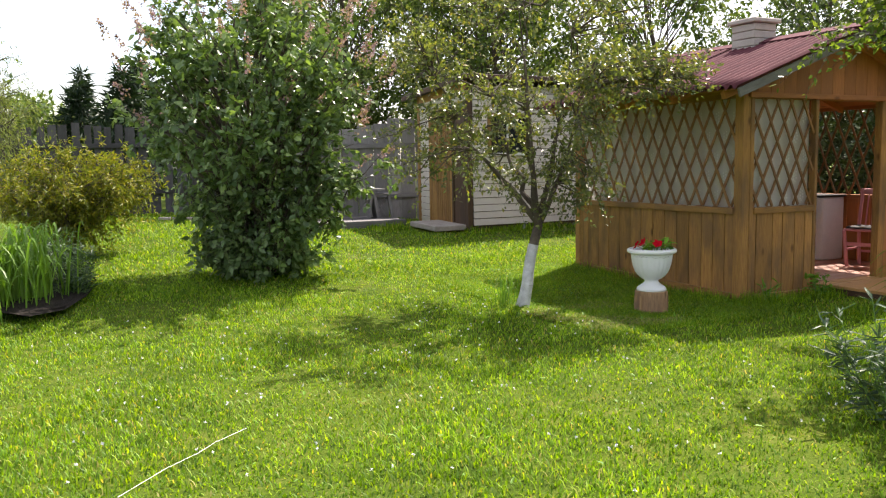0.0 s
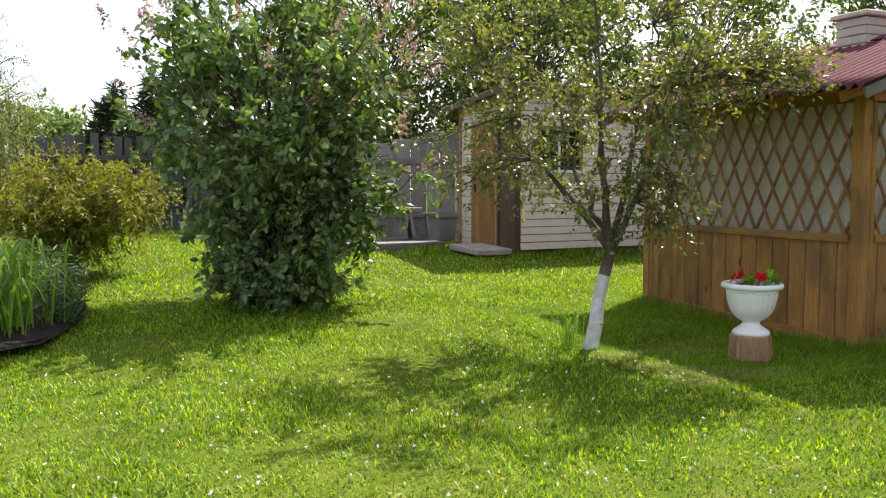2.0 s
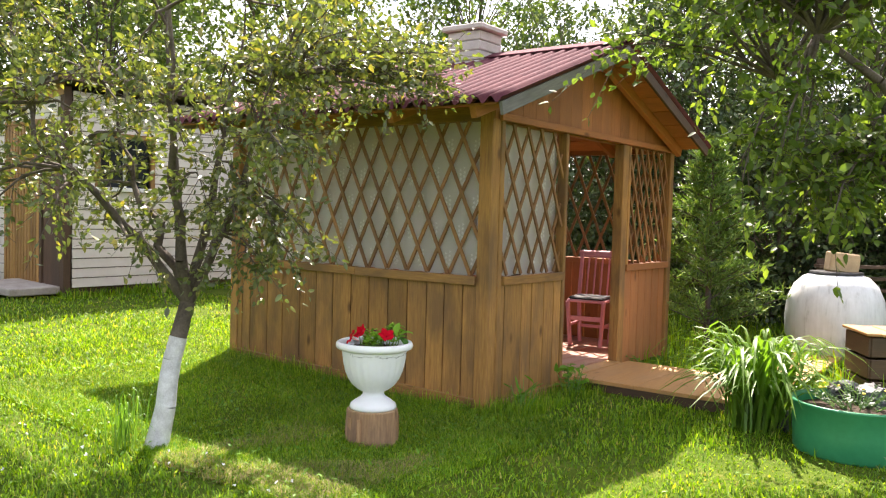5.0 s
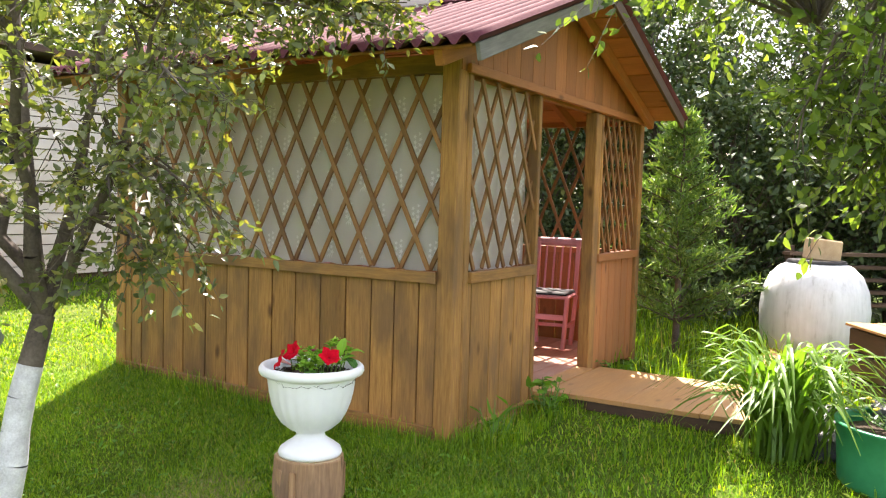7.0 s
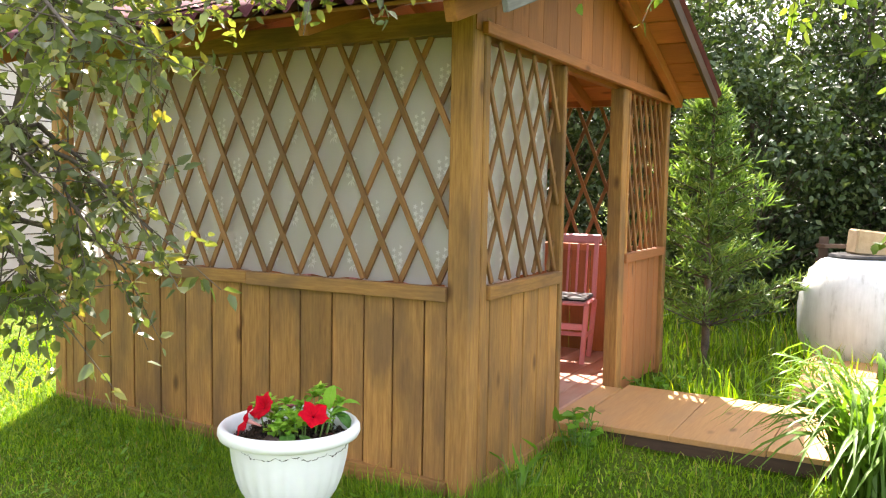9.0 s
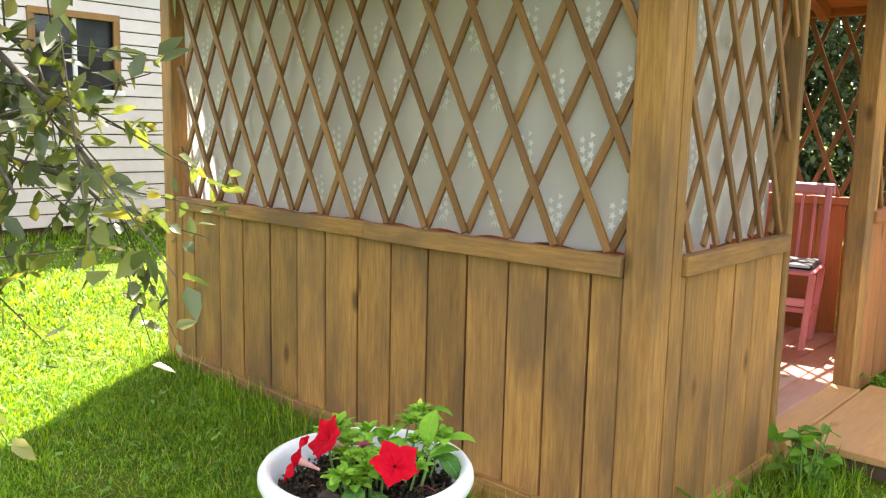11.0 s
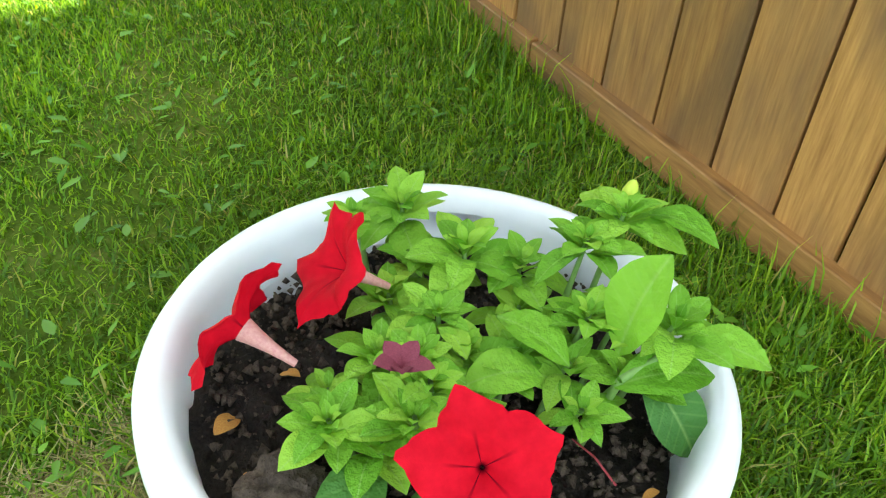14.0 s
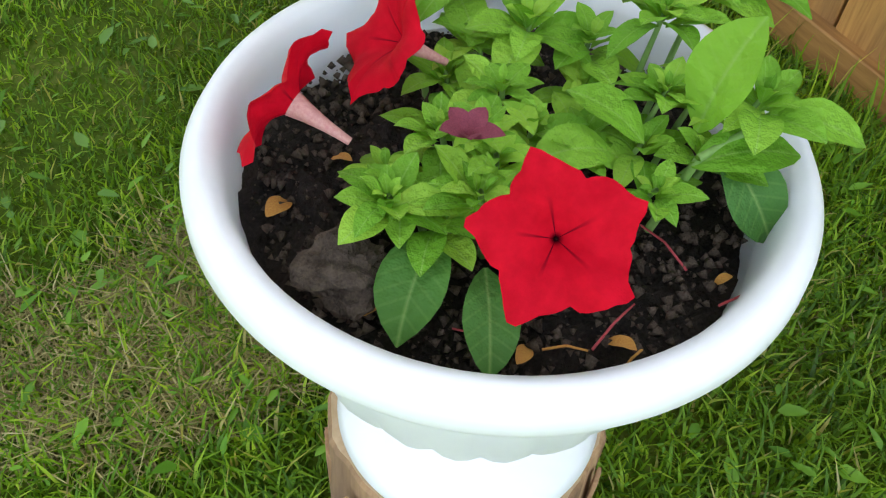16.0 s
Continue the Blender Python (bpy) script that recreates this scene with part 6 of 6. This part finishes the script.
for k, (x, y, r) in enumerate(((7.9, 3.86, 0.15), (8.2, 3.72, 0.19), (8.1, 3.45, 0.13), (8.42, 3.9, 0.16), (7.84, 3.6, 0.1), (8.55, 3.66, 0.17), (7.78, 3.42, 0.11))):
    rock = part("stone", lump("stone", r, 0.7, 11.0 + k, 3, 0.5, M_ROCK), M_ROCK, at=pose(x, y, r * 0.42 + (0.27 if k in (4, 6) else 0), 0, 0, 40 * k))
    tagged(rock, "dark grey rounded boulder in the rockery", "stone", "rockery stones")
for k in range(5):
    rail_ob = board("stacked_plank", None, (1.7, 0.14, 0.035), (12.6, 4.1, 0.9 - 0.13 * k), BROWN["x"], (0, 0, -52))
    tagged(rail_ob, "dark old plank of a board stack behind the tank", "plank", "planks behind the tank")
for sx in (-0.75, 0.75):
    pst = board("plank_post", None, (0.08, 0.08, 1.0), (12.6 + sx * math.cos(radians(-52)) + 0.06, 4.1 + sx * math.sin(radians(-52)) + 0.06, 0.48), BROWN["z"])
    tagged(pst, "dark post carrying the old planks behind the tank", "post", "posts behind the tank")

# ---- the grass ----


def keep_out(x, y):
    """Where no lawn grows: under buildings, boards and the stump."""
    bad = (x > X0 - 0.01) & (x < X1) & (y > Y0 - 0.01) & (y < Y1)
    bad |= (x > SX - 0.02) & (x < SX1) & (y > SY - 0.02) & (y < SY1)
    bad |= (x > 8.0) & (x < 9.05) & (y > 4.18) & (y < 5.7)
    bad |= (x > 6.54) & (x < 7.3) & (y > 12.16) & (y < 13.2)
    bad |= (x > 4.95) & (x < 6.75) & (y > 13.37) & (y < 14.85)
    bad |= np.hypot(x - PX - SHIFT.x, y - PY - SHIFT.y) < 0.155
    bad |= np.hypot(x - 7.57, y - 3.48) < 0.35
    bad |= np.hypot((x - 0.4) / 0.85, (y - 9.9) / 2.0) < 0.85
    return bad


def blades(x, y, h, w, lean=0.45):
    n = len(x)
    a = rng.uniform(0, 2 * np.pi, n)
    d = np.stack([np.cos(a), np.sin(a), np.zeros(n)], 1)
    s = np.stack([-np.sin(a), np.cos(a), np.zeros(n)], 1)
    foot = np.stack([x, y, ground_z(x, y) - 0.004], 1)
    k = (lean * rng.uniform(0.1, 1.3, n) * h)[:, None]
    up = np.array([[0, 0, 1.0]])
    mid = foot + d * k * 0.35 + up * (h * 0.6)[:, None]
    tip = foot + d * k + up * (h * rng.uniform(0.8, 1.0, n))[:, None]
    ww = (w * rng.uniform(0.6, 1.2, n))[:, None] * 0.5
    V = np.stack([foot - s * ww, foot + s * ww, mid - s * ww * 0.8, mid + s * ww * 0.8, tip], 1).reshape(-1, 3)
    T = np.array([(0, 1, 3), (0, 3, 2), (2, 3, 4)])[None] + (np.arange(n) * 5)[:, None, None]
    return V, T.reshape(-1, 3)


def sow(n, x0, x1, y0, y1, h0, h1, w, patch=0.5, lean=0.45, where=None):
    x, y = rng.uniform(x0, x1, n), rng.uniform(y0, y1, n)
    lush = 0.5 + 0.25 * np.sin(x * 3.1 + 1.3 * np.sin(y * 2.3)) + 0.25 * np.sin(y * 4.3 + 1.7 * np.sin(x * 3.7 + 1))
    ok = ~keep_out(x, y) & (rng.uniform(size=n) < 1 - patch * (1 - lush))
    if where is not None:
        ok &= where(x, y)
    x, y, lush = x[ok], y[ok], lush[ok]
    h = (h0 + (h1 - h0) * rng.uniform(size=len(x)) ** 1.5) * (0.75 + 0.5 * lush)
    return blades(x, y, h, w, lean)


near_box = lambda x, y: ~((x > 4.7) & (x < 7.0) & (y > 5.0) & (y < 8.4))
pieces = [
    sow(215000, 4.7, 7.0, 5.0, 8.4, 0.02, 0.058, 0.005, 0.45, 0.95),
    sow(250000, -0.5, 9.5, 1.8, 10.0, 0.02, 0.048, 0.0085, 0.3, 1.0, near_box),
    sow(75000, 0.5, 9.0, 8.4, 18.0, 0.025, 0.055, 0.015, 0.3, 1.0),
    sow(2600, 6.62, 6.86, 5.4, 8.6, 0.05, 0.15, 0.0045, 0.8, 0.6),
    sow(3500, 6.8, 8.1, 5.35, 5.68, 0.05, 0.16, 0.005, 0.6, 0.6),
    sow(2500, 7.6, 9.6, 5.3, 6.0, 0.05, 0.14, 0.006, 0.5, 0.6),
    sow(1500, 7.0, 8.1, 3.6, 4.9, 0.05, 0.13, 0.006, 0.4, 0.8),
    sow(3500, 7.2, 11.8, 11.85, 12.1, 0.06, 0.15, 0.012, 0.4, 0.5),
    sow(900, 5.9, 6.62, 12.6, 13.4, 0.06, 0.16, 0.012, 0.4, 0.5),
    sow(9000, 9.0, 13.5, 2.5, 9.5, 0.1, 0.3, 0.014, 0.4, 0.6),
]
lawn = part("lawn_grass", tri_mesh("lawn_grass", *joined(*pieces)), M_GRASS)
tagged(lawn, "short mown lawn grass, lush and thinner in places", "grass", kind="stuff")

# dry thatch showing where the lawn is thin
thin = lambda x, y: np.sin(x * 4.1 + 1.4 * np.sin(y * 3.3)) + np.sin(y * 5.2 + 1.1 * np.sin(x * 6.0)) > -0.3
dry = joined(sow(60000, 4.7, 5.75, 5.2, 6.35, 0.008, 0.045, 0.0035, 0.2, 2.4, thin), sow(7000, 5.75, 6.9, 5.2, 8.2, 0.008, 0.035, 0.0035, 0.2, 2.4, thin))
thatch = part("lawn_thatch", tri_mesh("lawn_thatch", *dry), M_THATCH)
tagged(thatch, "dry straw-brown thatch in the thin lawn by the planter", "thatch", kind="stuff")

# broad-leaved weeds in the lawn
wn_ = 2300
wx, wy = rng.uniform(4.6, 7.0, wn_), rng.uniform(5.0, 8.6, wn_)
wx = np.concatenate([wx, rng.uniform(0, 8, 900)])
wy = np.concatenate([wy, rng.uniform(2, 10, 900)])
ok = ~keep_out(wx, wy)
wx, wy = wx[ok], wy[ok]
wp = np.stack([wx, wy, ground_z(wx, wy) + rng.uniform(0.015, 0.045, len(wx))], 1)
wd = rng.normal(size=wp.shape) * np.array((1, 1, 0.35)) + np.array((0, 0, 0.25))
wl_ = (0.01 + 0.045 * rng.uniform(size=len(wx)) ** 1.4) * np.where(wx > 4.6, 0.9, 1.0)
weeds = part("lawn_weeds", tri_mesh("lawn_weeds", *leaves(wp, wd, np.tile((0, 0, 1.0), (len(wx), 1)), wl_, wl_ * rng.uniform(0.25, 0.55, len(wx)), True)), M_LAWN_LEAF)
tagged(weeds, "broad clover and dandelion leaves among the grass", "weeds", kind="stuff")
cx, cy = rng.uniform(0.5, 4.9, 240), rng.uniform(2.2, 7.5, 240)
ok = ~keep_out(cx, cy)
cx, cy = cx[ok], cy[ok]
cp = np.repeat(np.stack([cx, cy, ground_z(cx, cy) + rng.uniform(0.03, 0.06, len(cx))], 1), 7, 0)
cl = leaves(cp, rng.normal(size=cp.shape), rng.normal(size=cp.shape), np.full(len(cp), 0.011), np.full(len(cp), 0.009))
clover = part("clover_flowers", tri_mesh("clover_flowers", *cl), M_THREAD)
tagged(clover, "tiny white clover flowers dotted over the lawn", "flowers", kind="stuff")

# a slack white cord lying in the grass
cord_pts = [(0.8, 3.42), (1.06, 3.69), (1.2, 3.8), (1.335, 3.945), (1.52, 4.08)]
cord_rows = [((a[0], a[1], 0.026), (q[0], q[1], 0.029), 0.0018, 0.0018) for a, q in zip(cord_pts, cord_pts[1:])]
cord = part("cord", tri_mesh("cord", *tubes(cord_rows, 8)), M_THREAD, smooth=True)
tagged(cord, "thin white cord lying slack in the grass", "cord")
